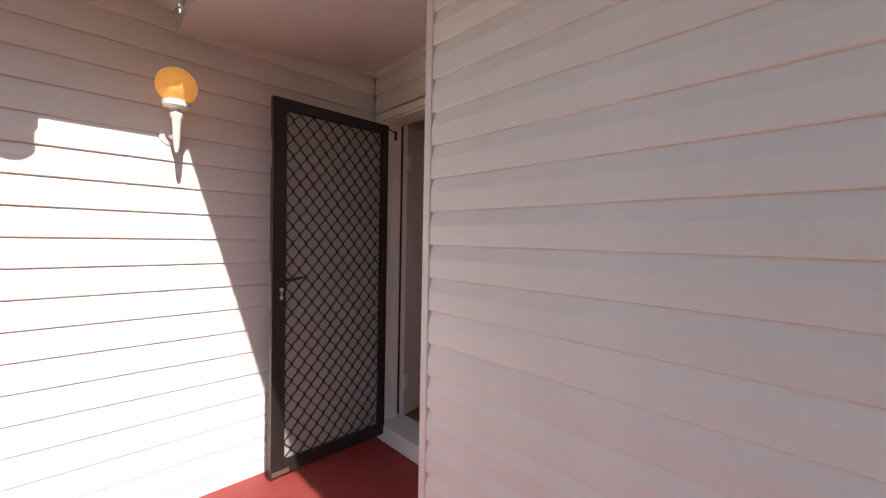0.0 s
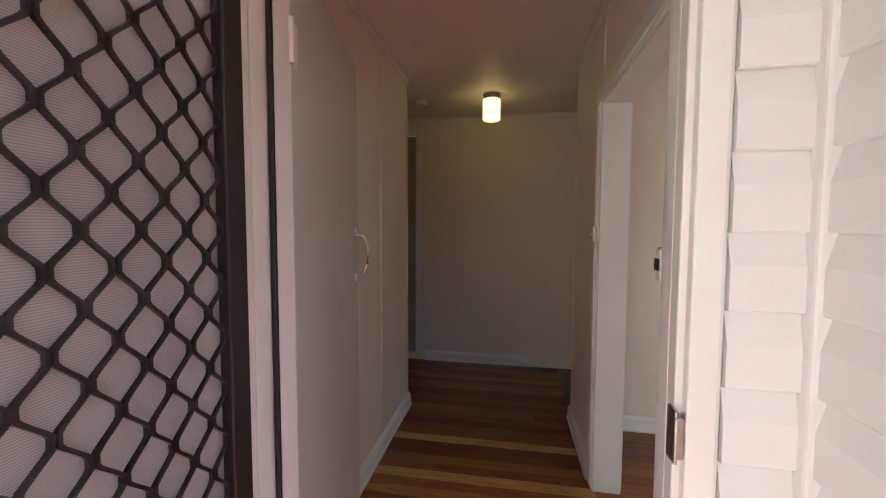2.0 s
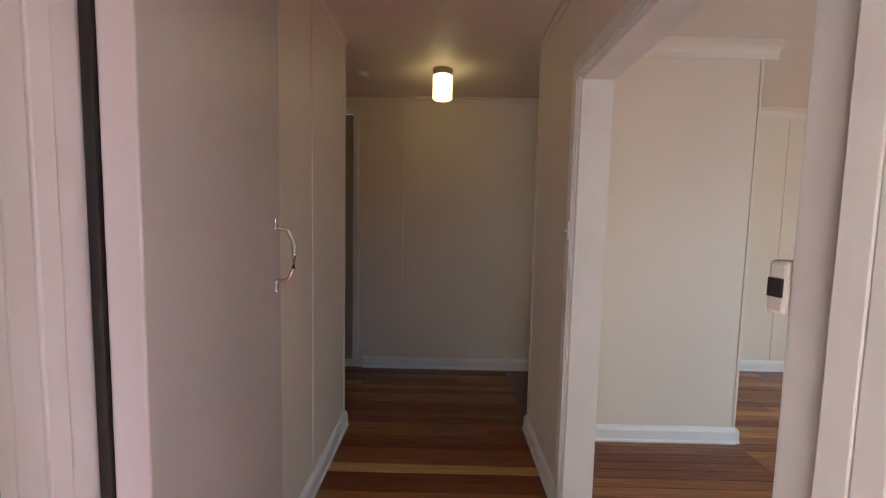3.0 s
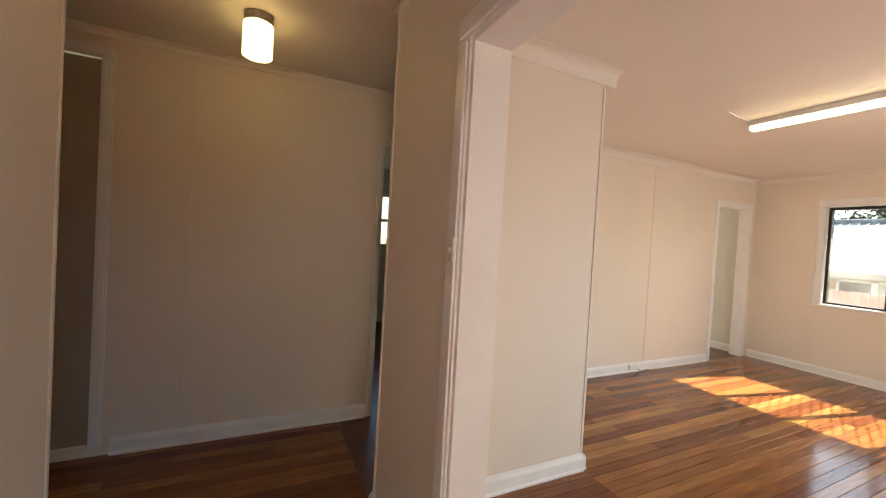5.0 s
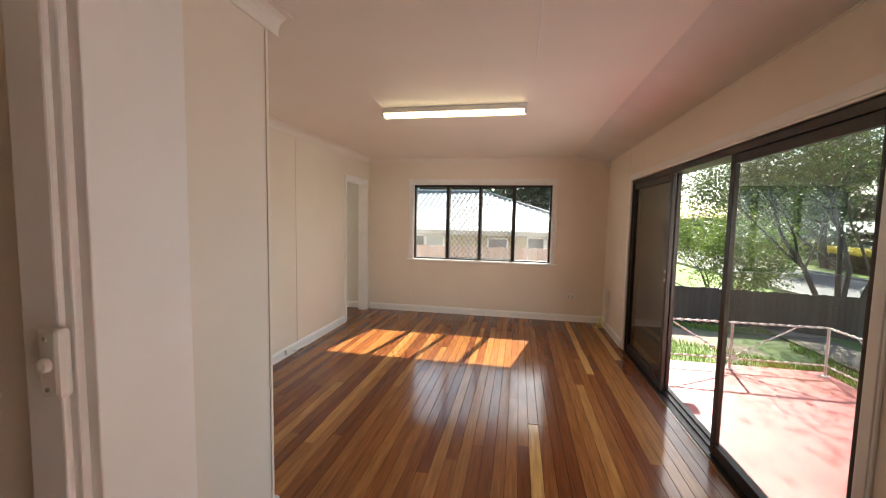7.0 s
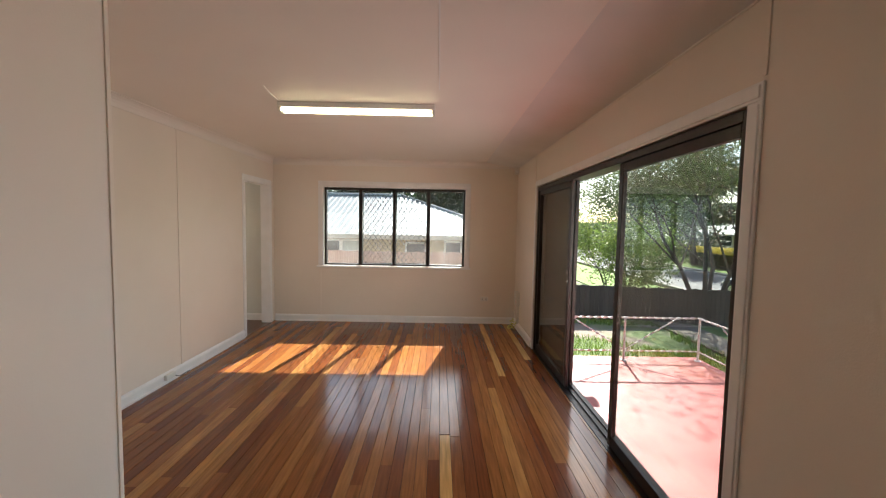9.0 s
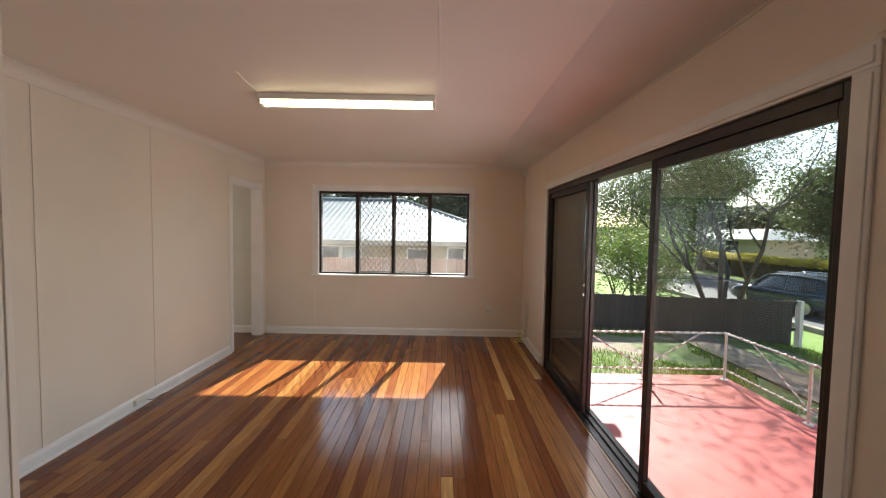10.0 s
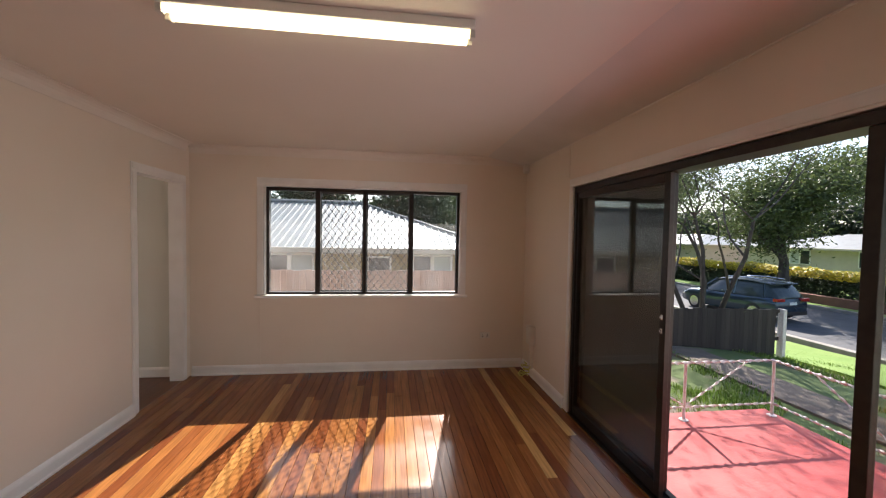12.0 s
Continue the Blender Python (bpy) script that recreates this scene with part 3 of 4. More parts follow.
for z in (0.25, 1.78):
    bm = bmesh.new()
    tube(bm, [(0.006, 0.004, z - 0.05), (0.006, 0.004, z + 0.05)], 0.006, 8)
    box(bm, (-0.04, -0.001, z - 0.05), (0.004, 0.002, z + 0.05))
    part("hinge", bm, TRIM, leaf, "white painted butt hinge")
fd.rotation_euler.z = radians(11.5)
# added black strip, gives the dark of the gap behind the hinge edge
boxes("gap_strip", BLACK, fd, ((-0.014, -0.052, 0.02), (0.006, -0.041, 2.03)), label="black strip for the dark gap at the hinge edge")

# striker and lock keeper on the entrance jamb
kp = thing("strike_plate", "worn steel strike plate on the white entrance jamb", "strike plate")
bm = bmesh.new()
box(bm, (3.252, 0.206, 0.975), (3.286, 0.2, 1.065), 0.002)
box(bm, (3.279, 0.199, 0.985), (3.289, 0.214, 1.055), 0.003)
part("plate", bm, BRASS, kp)
lk = thing("lock_keeper", "white lock keeper with dark slot on the entrance jamb", "lock keeper")
bm = bmesh.new()
box(bm, (3.095, 0.226, 1.255), (3.125, 0.25, 1.325), 0.006)
part("case", bm, PLASTIC, lk)
bm = bmesh.new()
box(bm, (3.10, 0.223, 1.278), (3.12, 0.227, 1.302))
part("slot", bm, DARKPL, lk)

# ---- security screen door, swung open against the bedroom wall ----
SDX0, SDX1, SDY, SDB, SDT = 3.29, 4.035, -0.584, -0.06, 1.997
sd = structure(thing("door_4", "", ""), "black security screen door with diamond grille, standing open", "screen door")
frm = boxes("door_frame", BLACK, sd, ((SDX0, SDY - 0.02, SDB), (SDX0 + 0.05, SDY + 0.018, SDT)), ((SDX1 - 0.075, SDY - 0.02, SDB), (SDX1, SDY + 0.018, SDT)),
            ((SDX0 + 0.05, SDY - 0.02, SDB), (SDX1 - 0.075, SDY + 0.018, SDB + 0.075)), ((SDX0 + 0.05, SDY - 0.02, SDT - 0.062), (SDX1 - 0.075, SDY + 0.018, SDT)), bevel=0.004)
bm = bmesh.new()
box(bm, (SDX0 + 0.045, SDY - 0.008, SDB + 0.07), (SDX1 - 0.07, SDY - 0.006, SDT - 0.055))
part("insect_mesh", bm, GAUZE, sd, "grey fine insect mesh")
zigzag("grille_strip", sd, BLACK, lambda u, d, z: Vector((u, SDY + 0.006 + d, z)), SDX0 + 0.05, SDX1 - 0.075, SDB + 0.075, SDT - 0.062, 0.0785, 0.098, 0.0075, 0.007, 1)
boxes("lock_edge", CHROME, sd, ((SDX1 - 0.002, SDY - 0.012, 0.86), (SDX1 + 0.002, SDY + 0.010, 1.06)), ((SDX1 - 0.002, SDY - 0.010, 1.62), (SDX1 + 0.002, SDY + 0.006, 1.78)), label="worn steel lock edge strips")
bm = bmesh.new()
box(bm, (SDX1 - 0.062, SDY + 0.016, 0.93), (SDX1 - 0.024, SDY + 0.026, 1.06), 0.003)
hp = part("handle_plate", bm, BLACK, sd)
bm = bmesh.new()
tube(bm, [(SDX1 - 0.043, SDY + 0.02, 1.02), (SDX1 - 0.043, SDY + 0.055, 1.02)], 0.009, 10)
tube(bm, [(SDX1 - 0.040, SDY + 0.055, 1.02), (SDX1 - 0.10, SDY + 0.058, 1.022), (SDX1 - 0.155, SDY + 0.05, 1.028)], [0.009, 0.009, 0.007], 10)
part("lever", bm, BLACK, hp, smooth=True)
bm = bmesh.new()
lathe(bm, [(0.011, 0), (0.011, 0.012)], (SDX1 - 0.043, SDY + 0.024, 0.965), 12, "y")
box(bm, (SDX1 - 0.046, SDY + 0.034, 0.93), (SDX1 - 0.040, SDY + 0.038, 0.972), 0.001)
box(bm, (SDX1 - 0.052, SDY + 0.034, 0.912), (SDX1 - 0.034, SDY + 0.038, 0.935), 0.002)
part("key", bm, CHROME, hp, "steel key in the lock")
boxes("corner_guard", BRASS, sd, ((SDX1 - 0.10, SDY + 0.018, SDB + 0.004), (SDX1 - 0.004, SDY + 0.020, SDB + 0.03)), label="scuffed bare metal kick edge")
closer = thing("door_stay", "black screen door stay bracket on the entrance frame", "door stay")
bm = bmesh.new()
box(bm, (3.255, -0.545, 1.90), (3.262, -0.522, 1.96), 0.002)
part("bracket", bm, BLACK, closer)
bm = bmesh.new()
tube(bm, [(3.27, -0.53, 1.95), (3.285, -0.55, 1.965), (3.33, -0.57, 1.985)], 0.004, 6)
part("arm", bm, BLACK, closer)

# ---- porch lamp ----
pl = thing("porch_lamp", "amber glass globe wall lamp on a white bracket", "wall lamp")
gx, gy, gz = 4.455, -0.60, 1.93
bm = bmesh.new()
bmesh.ops.create_uvsphere(bm, u_segments=28, v_segments=18, radius=0.082, matrix=Matrix.Translation((gx, gy, gz)))
part("globe", bm, GLOBE, pl, "lit amber glass globe", True)
bm = bmesh.new()
lathe(bm, [(0.03, -0.105), (0.055, -0.095), (0.058, -0.075), (0.045, -0.066)], (gx, gy, gz), 20)
part("gallery", bm, TRIM, pl, smooth=True)
bm = bmesh.new()
lathe(bm, [(0.006, -0.30), (0.012, -0.27), (0.020, -0.15), (0.026, -0.14), (0.026, -0.125), (0.018, -0.118), (0.018, -0.10)], (gx, gy, gz), 16)
part("stem", bm, TRIM, pl, smooth=True)
bm = bmesh.new()
tube(bm, [(gx, gy, gz - 0.20), (gx, gy - 0.06, gz - 0.22), (gx, -0.762, gz - 0.2)], 0.011, 10)
lathe(bm, [(0.045, -0.775), (0.045, -0.755), (0.03, -0.745)], (gx, 0, gz - 0.2), 18, "y")
part("bracket", bm, TRIM, pl, smooth=True)

# ---- ceiling lights ----
bt = thing("ceiling_light", "white fluorescent batten lamp with two lit tubes", "ceiling light")
LX0, LX1, LY = 1.215, 2.435, 3.28
boxes("body", TRIM, bt, ((LX0, LY - 0.055, H - 0.042), (LX1, LY + 0.055, H)), bevel=0.006)
for dy in (-0.032, 0.032):
    bm = bmesh.new()
    tube(bm, [(LX0 + 0.02, LY + dy, H - 0.056), (LX1 - 0.02, LY + dy, H - 0.056)], 0.0135, 12)
    part("tube", bm, TUBE, bt, "lit fluorescent tube")
    for x in (LX0, LX1 - 0.022):
        boxes("lamp_holder", PLASTIC, bt, ((x, LY + dy - 0.016, H - 0.074), (x + 0.022, LY + dy + 0.016, H - 0.04)), bevel=0.003)
cbl = thing("ceiling_cable", "thin white cable across the ceiling to the batten lamp", "cable")
bm = bmesh.new()
tube(bm, [(1.265, 2.88, H - 0.004), (1.24, 3.05, H - 0.004), (1.235, 3.23, H - 0.004)], 0.004, 6)
part("sheath", bm, PLASTIC, cbl)
hl = thing("ceiling_light", "cream glass cylinder hall ceiling lamp, lit", "ceiling light")
bm = bmesh.new()
lathe(bm, [(0.062, 2.225), (0.070, 2.23), (0.070, 2.385), (0.06, 2.392)], (0.757, -0.235, 0), 28)
part("shade", bm, SHADE, hl, "lit cream glass shade", True)
bm = bmesh.new()
lathe(bm, [(0.062, 2.39), (0.068, 2.40), (0.068, 2.43)], (0.757, -0.235, 0), 28)
part("base", bm, BRASS, hl, "dark metal base", True)
sm = thing("smoke_alarm", "round white smoke alarm on the hall ceiling", "smoke alarm")
bm = bmesh.new()
lathe(bm, [(0.035, H - 0.032), (0.045, H - 0.028), (0.05, H - 0.01), (0.05, H)], (0.665, -0.835, 0), 20)
part("case", bm, PLASTIC, sm, smooth=True)

# ---- switches and sockets ----
sw = thing("light_switch", "white single light switch on the opening surround", "light switch")
bm = bmesh.new()
box(bm, (1.884, 0.336, 1.292), (1.916, 0.351, 1.372), 0.006)
part("plate", bm, PLASTIC, sw)
bm = bmesh.new()
lathe(bm, [(0.003, 0.3275), (0.007, 0.330), (0.0085, 0.337)], (1.899, 0, 1.331), 16, "y")
part("toggle", bm, PLASTIC, sw, "round toggle of the switch", True)
for z in (1.303, 1.360):
    bm = bmesh.new()
    lathe(bm, [(0.0025, 0.3345), (0.003, 0.3365)], (1.899, 0, z), 10, "y")
    part("screw", bm, BRASS, sw, "dull metal screw")
so = thing("wall_socket", "white double wall socket above the skirting", "wall socket")
bm = bmesh.new()
box(bm, (3.135, 5.989, 0.345), (3.25, 6.0, 0.415), 0.003)
part("plate", bm, PLASTIC, so)
for x in (3.165, 3.22):
    boxes("outlet", DARKPL, so, ((x - 0.007, 5.987, 0.36), (x - 0.003, 5.99, 0.378)), ((x + 0.003, 5.987, 0.36), (x + 0.007, 5.99, 0.378)), ((x - 0.002, 5.987, 0.382), (x + 0.002, 5.99, 0.395)))
ss = thing("skirting_socket", "small white socket box on the skirting", "socket")
bm = bmesh.new()
box(bm, (0.021, 3.60, 0.04), (0.05, 3.72, 0.09), 0.004)
part("case", bm, PLASTIC, ss)
bm = bmesh.new()
tube(bm, [(0.03, 3.72, 0.045), (0.035, 3.80, 0.012), (0.03, 3.95, 0.008)], 0.004, 6)
part("cable", bm, DARKPL, ss)
pb = thing("phone_outlet", "white wall box with conduit beside the corner", "wall box")
bm = bmesh.new()
box(bm, (3.595, 5.60, 0.36), (3.655, 5.74, 0.56), 0.008)
part("case", bm, PLASTIC, pb)
bm = bmesh.new()
box(bm, (3.615, 5.65, 0.087), (3.655, 5.69, 0.36), 0.004)
part("conduit", bm, PLASTIC, pb)
yc = thing("cable_coil", "loose yellow cable coiled on the floor in the corner", "cable")
bm = bmesh.new()
pts = []
for k in range(64):
    a = k * 0.42
    r = 0.035 + 0.03 * math.sin(k * 0.31)
    pts.append((3.56 + r * math.cos(a), 5.66 + r * math.sin(a), 0.012 + 0.0022 * k + 0.01 * math.sin(k * 1.3)))
tube(bm, pts, 0.0055, 6)
part("loops", bm, YELLOW, yc)
pir = thing("alarm_sensor", "small white motion sensor high in the corner", "alarm sensor")
bm = bmesh.new()
box(bm, (3.59, 5.90, 2.26), (3.65, 5.955, 2.36), 0.01)
part("case", bm, PLASTIC, pir)
bm = bmesh.new()
box(bm, (3.60, 5.896, 2.28), (3.64, 5.902, 2.315), 0.003)
part("lens", bm, TRIM, pir)

# cupboard at the end of the hall
cd = structure(thing("door_5", "", ""), "plain beige cupboard door at the hall end", "cupboard door")
boxes("leaf", CUPB, cd, ((0.075, -1.74, 0.06), (0.105, -1.02, 2.27)), bevel=0.003)
bw = structure(thing("window_2", "", ""), "white timber sash window in the back room", "window")
boxes("window_frame", TRIM, bw, ((-3.07, 1.15, 1.2), (-3.02, 1.2, 2.05)), ((-3.07, 2.40, 1.2), (-3.02, 2.45, 2.05)), ((-3.07, 1.15, 1.2), (-3.02, 2.45, 1.25)), ((-3.07, 1.15, 2.0), (-3.02, 2.45, 2.05)), ((-3.07, 1.2, 1.60), (-3.02, 2.4, 1.65)))
bm = bmesh.new()
box(bm, (-3.05, 1.2, 1.25), (-3.046, 2.4, 2.0))
p = part("pane", bm, GLASS, bw)
p.visible_shadow = False

# ---- porch railing ----
rl = thing("porch_railing", "low white steel porch railing with diagonal braces", "railing")
RZ, PF = 0.41, -0.12


def rail_bar(name, a, b, r=0.012):
    """Posts are plain pipe; the bars are twisted square steel."""
    bm = bmesh.new()
    if name == "post":
        tube(bm, [a, b], r, 10)
    else:
        a, b = Vector(a), Vector(b)
        q = (b - a).to_track_quat("Z", "Y").to_matrix()
        n = int((b - a).length / 0.014)
        prev = None
        for k in range(n + 1):
            c = a.lerp(b, k / n)
            ring = [bm.verts.new(c + q @ Vector((math.cos(0.5 * k + t), math.sin(0.5 * k + t), 0)) * r * (1.15 if t in (0, math.pi) else 0.6)) for t in (0, math.pi / 2, math.pi, 1.5 * math.pi)]
            if prev:
                for i in range(4):
                    bm.faces.new((prev[i], prev[(i + 1) % 4], ring[(i + 1) % 4], ring[i]))
            prev = ring
    return part(name, bm, RAILM, rl, smooth=True)


RX, RY = 5.70, 4.80
POSTS = [(3.86, RY), (4.78, RY), (RX, RY), (RX, 3.80), (RX, 2.8)]
for x, y in POSTS:
    rail_bar("post", (x, y, PF), (x, y, RZ), 0.013)
    bm = bmesh.new()
    lathe(bm, [(0.04, PF), (0.04, PF + 0.006), (0.02, PF + 0.012)], (x, y, 0), 14)
    part("foot", bm, RAILM, rl)
for a, b in zip(POSTS, POSTS[1:]):
    rail_bar("top_rail", (*a, RZ), (*b, RZ), 0.014)
    rail_bar("bottom_rail", (*a, PF + 0.12), (*b, PF + 0.12), 0.011)
rail_bar("brace", (4.78, RY, PF + 0.13), (5.42, RY, RZ), 0.010)
rail_bar("brace", (4.78, RY, PF + 0.13), (4.12, RY, RZ), 0.010)
rail_bar("brace", (RX, 3.8, PF + 0.13), (RX, 4.45, RZ), 0.010)
rail_bar("brace", (RX, 3.8, PF + 0.13), (RX, 3.15, RZ), 0.010)


# ---- ground, road and street ----
def gz_at(x, y):
    """Height of the ground: a gentle fall from the house to the street."""
    t = min(1, max(0, (x - 6.5) / 10.0))
    fall = -0.42 - 1.3 * (t * t * (3 - 2 * t))
    side = min(1, max(0, (y - 8.4) / 4)) * (1 - t)
    return fall - 0.9 * side


bm = bmesh.new()
xs = [-400, -150, -60, -20, -8, -3, 0, 3, 4.5, 5.5] + [6 + 0.5 * k for k in range(24)] + [18.5, 20, 22.5, 25, 30, 40, 60, 120, 400]
ys = [-400, -150, -60, -20, -8, -3, 0, 2, 3.5, 5] + [5.5 + 0.5 * k for k in range(18)] + [15, 17, 20, 24, 30, 40, 60, 120, 400]
grid = [[bm.verts.new((x, y, gz_at(x, y) - 0.02)) for y in ys] for x in xs]
for i in range(len(xs) - 1):
    for j in range(len(ys) - 1):
        bm.faces.new((grid[i][j], grid[i + 1][j], grid[i + 1][j + 1], grid[i][j + 1]))
structure(part("ground", bm, GROUND, smooth=True), "patchy lawn with bare dirt falling to the street", "ground")


def sheet(name, material, x0, x1, y0, y1, lift, label, category, n=14):
    bm = bmesh.new()
    g = [[bm.verts.new((x0 + (x1 - x0) * i / n, y0 + (y1 - y0) * j / n, gz_at(x0 + (x1 - x0) * i / n, y0 + (y1 - y0) * j / n) + lift)) for j in range(n + 1)] for i in range(n + 1)]
    for i in range(n):
        for j in range(n):
            bm.faces.new((g[i][j], g[i + 1][j], g[i + 1][j + 1], g[i][j + 1]))
    r = bmesh.ops.extrude_face_region(bm, geom=list(bm.faces))
    for v in r["geom"]:
        if isinstance(v, bmesh.types.BMVert):
            v.co.z -= 0.08
    return structure(part(name, bm, material), label, category)


sheet("verge", LAWN, 9.9, 15.0, 5.9, 40, 0.03, "bright green mown grass verge", "lawn", 24)
sheet("path", DIRT, 6.9, 7.7, -5, 8.0, 0.01, "bare worn dirt garden path", "path")
sheet("driveway", CONC, 8.6, 15.2, 3.2, 5.6, 0.02, "pale old concrete driveway", "driveway")
sheet("road", ASPHALT, 15.4, 22.6, -60, 90, 0.0, "grey asphalt street", "road", 20)
for x, nm in ((15.15, "kerb_near"), (22.6, "kerb_far")):
    bm = bmesh.new()
    box(bm, (x, -60, gz_at(16, 0) - 0.1), (x + 0.25, 90, gz_at(16, 0) + 0.12), 0.02)
    structure(part(nm, bm, CONC), "pale concrete street kerb", "kerb")
sheet("far_verge", LAWN, 22.9, 34, -40, 60, 0.1, "mown grass verge across the street", "lawn")
bm = bmesh.new()
box(bm, (23.6, 5, -1.8), (23.9, 20, -1.2), 0.02)
structure(part("low_wall", bm, RETAIN), "red-brown low garden wall across the street", "garden wall")


def grass(name, spots, label):
    """Blades in one mesh. spots: (x0, x1, y0, y1, count, height)."""
    v, f = [], []
    rng = random.Random(5)
    for x0, x1, y0, y1, n, h in spots:
        for _ in range(n):
            x, y = rng.uniform(x0, x1), rng.uniform(y0, y1)
            if noise.noise(Vector((x * 0.9, y * 0.9, 3))) < -0.05:
                continue
            z, a, hh = gz_at(x, y) - 0.03, rng.uniform(0, 6.28), h * rng.uniform(0.5, 1.3)
            dx, dy, l = math.cos(a) * 0.008, math.sin(a) * 0.008, rng.uniform(-0.04, 0.04)
            k = len(v)
            v += [(x - dx, y - dy, z), (x + dx, y + dy, z), (x + l, y + l * 0.6, z + hh)]
            f.append((k, k + 1, k + 2))
    me = bpy.data.meshes.new(name)
    me.from_pydata(v, [], f)
    me.materials.append(GRASSB)
    tagged(new(name, me), label, "grass", kind="stuff")


grass("grass", [(5.85, 7.0, 4.6, 8.1, 5000, 0.07), (4.0, 6.5, 5.1, 8.2, 6000, 0.08), (8.0, 10, 4, 8.2, 9000, 0.07), (9.9, 15, 5.9, 13, 16000, 0.07)], "short patchy green garden grass")


# ---- fences ----
def paling_fence(name, x0, x1, y, top, material, label, tall_step=0.0, w=0.1):
    fn = thing(name, label, "fence")
    n = int((x1 - x0) / w)
    for k in range(n):
        x = x0 + k * w
        zb = gz_at(x, y) - 0.05
        bm = bmesh.new()
        zt = top(x) + random.uniform(-0.012, 0.012)
        box(bm, (x + 0.002, y - 0.009, zb), (x + w - 0.003, y + 0.009, zt))
        part("paling", bm, material, fn)
    for dz in (0.15, 0.7):
        bm = bmesh.new()
        z = (gz_at(x0, y) + gz_at(x1, y)) / 2 + dz
        box(bm, (x0, y + 0.009, z), (x1, y + 0.05, z + 0.07))
        part("rail", bm, material, fn)
    return fn


paling_fence("paling_fence", -3.5, 4.4, 8.25, lambda x: 0.92, FENCEP, "tall faded red timber paling fence")
lowf = paling_fence("paling_fence", 4.4, 9.7, 8.25, lambda x: 0.30 - 0.02 * (x - 4.4), FENCE, "low weathered dark timber paling fence")
bm = bmesh.new()
box(bm, (9.7, 8.18, -0.9), (9.78, 8.30, 0.20), 0.01)
part("post", bm, RAILM, lowf, "pale fence end post")


# ---- houses ----
def house_hip(name, label, x0, x1, y0, y1, zb, ze, rise, wallm, over=0.5, along="x", windows=()):
    hs = thing(name, label, "house")
    bm = bmesh.new()
    box(bm, (x0, y0, zb), (x1, y1, ze))
    wl = part("wall", bm, wallm, hs)
    a, b, c, d = x0 - over, x1 + over, y0 - over, y1 + over
    half = min(b - a, d - c) / 2
    bm = bmesh.new()
    e = [bm.verts.new((x, y, ze)) for x, y in ((a, c), (b, c), (b, d), (a, d))]
    if along == "x":
        r = [bm.verts.new((a + half, (c + d) / 2, ze + rise)), bm.verts.new((b - half, (c + d) / 2, ze + rise))]
        fs = [(e[0], e[1], r[1], r[0]), (e[1], e[2], r[1]), (e[2], e[3], r[0], r[1]), (e[3], e[0], r[0])]
    else:
        r = [bm.verts.new(((a + b) / 2, c + half, ze + rise)), bm.verts.new(((a + b) / 2, d - half, ze + rise))]
        fs = [(e[0], e[1], r[0]), (e[1], e[2], r[1], r[0]), (e[2], e[3], r[1]), (e[3], e[0], r[0], r[1])]
    for q in fs:
        bm.faces.new(q)
    bm.faces.new(e[::-1])
    rf = part("roof", bm, METROOF, hs)
    # raised ribs of the sheet metal
    if along == "x":
        for x in np.arange(a + 0.1, b, 0.19):
            bm = bmesh.new()
            t = min(1.0, (x - a) / half, (b - x) / half)
            top = Vector((x, c + half * t, ze + rise * t))
            tube(bm, [(x, c, ze + 0.012), top + Vector((0, 0, 0.012))], 0.02, 5)
            part("rib", bm, METROOF, rf)
        for p, q in ((e0, r0) for e0, r0 in (((a, c), (a + half, (c + d) / 2)), ((b, c), (b - half, (c + d) / 2)))):
            bm = bmesh.new()
            tube(bm, [(*p, ze + 0.03), (*q, ze + rise + 0.03)], 0.04, 8)
            part("hip_cap", bm, METROOF, rf)
        bm = bmesh.new()
        tube(bm, [(a + half, (c + d) / 2, ze + rise + 0.02), (b - half, (c + d) / 2, ze + rise + 0.02)], 0.08, 8)
        part("ridge_cap", bm, METROOF, rf)
    bm = bmesh.new()
    box(bm, (a - 0.1, c - 0.1, ze - 0.13), (b + 0.1, c, ze + 0.02), 0.02)
    box(bm, (a - 0.1, c, ze - 0.13), (a, d, ze + 0.02), 0.02)
    part("gutter", bm, CREAMW, rf)
    for face, p, q, s, t, panes in windows:
        wn_ = thing("window", "", "")
        wn_.parent = hs
        step = (q - p) / panes
        for k in range(panes):
            u, w = p + k * step, p + (k + 1) * step
            gm = CURTAIN if (k % 2 and panes > 1) else DARKWIN
            if face == "y":
                boxes("pane", gm, wn_, ((u + 0.04, y0 - 0.03, s + 0.04), (w - 0.04, y0 - 0.01, t - 0.04)))
                boxes("frame", TRIM, wn_, ((u, y0 - 0.06, s), (u + 0.05, y0, t)), ((w - 0.05, y0 - 0.06, s), (w, y0, t)), ((u, y0 - 0.06, t - 0.05), (w, y0, t)), ((u, y0 - 0.06, s), (w, y0, s + 0.05)))
            else:
                boxes("pane", gm, wn_, ((x0 - 0.03, u + 0.04, s + 0.04), (x0 - 0.01, w - 0.04, t - 0.04)))
                boxes("frame", TRIM, wn_, ((x0 - 0.06, u, s), (x0, u + 0.05, t)), ((x0 - 0.06, w - 0.05, s), (x0, w, t)), ((x0 - 0.06, u, t - 0.05), (x0, w, t)), ((x0 - 0.06, u, s), (x0, w, s + 0.05)))
    return hs


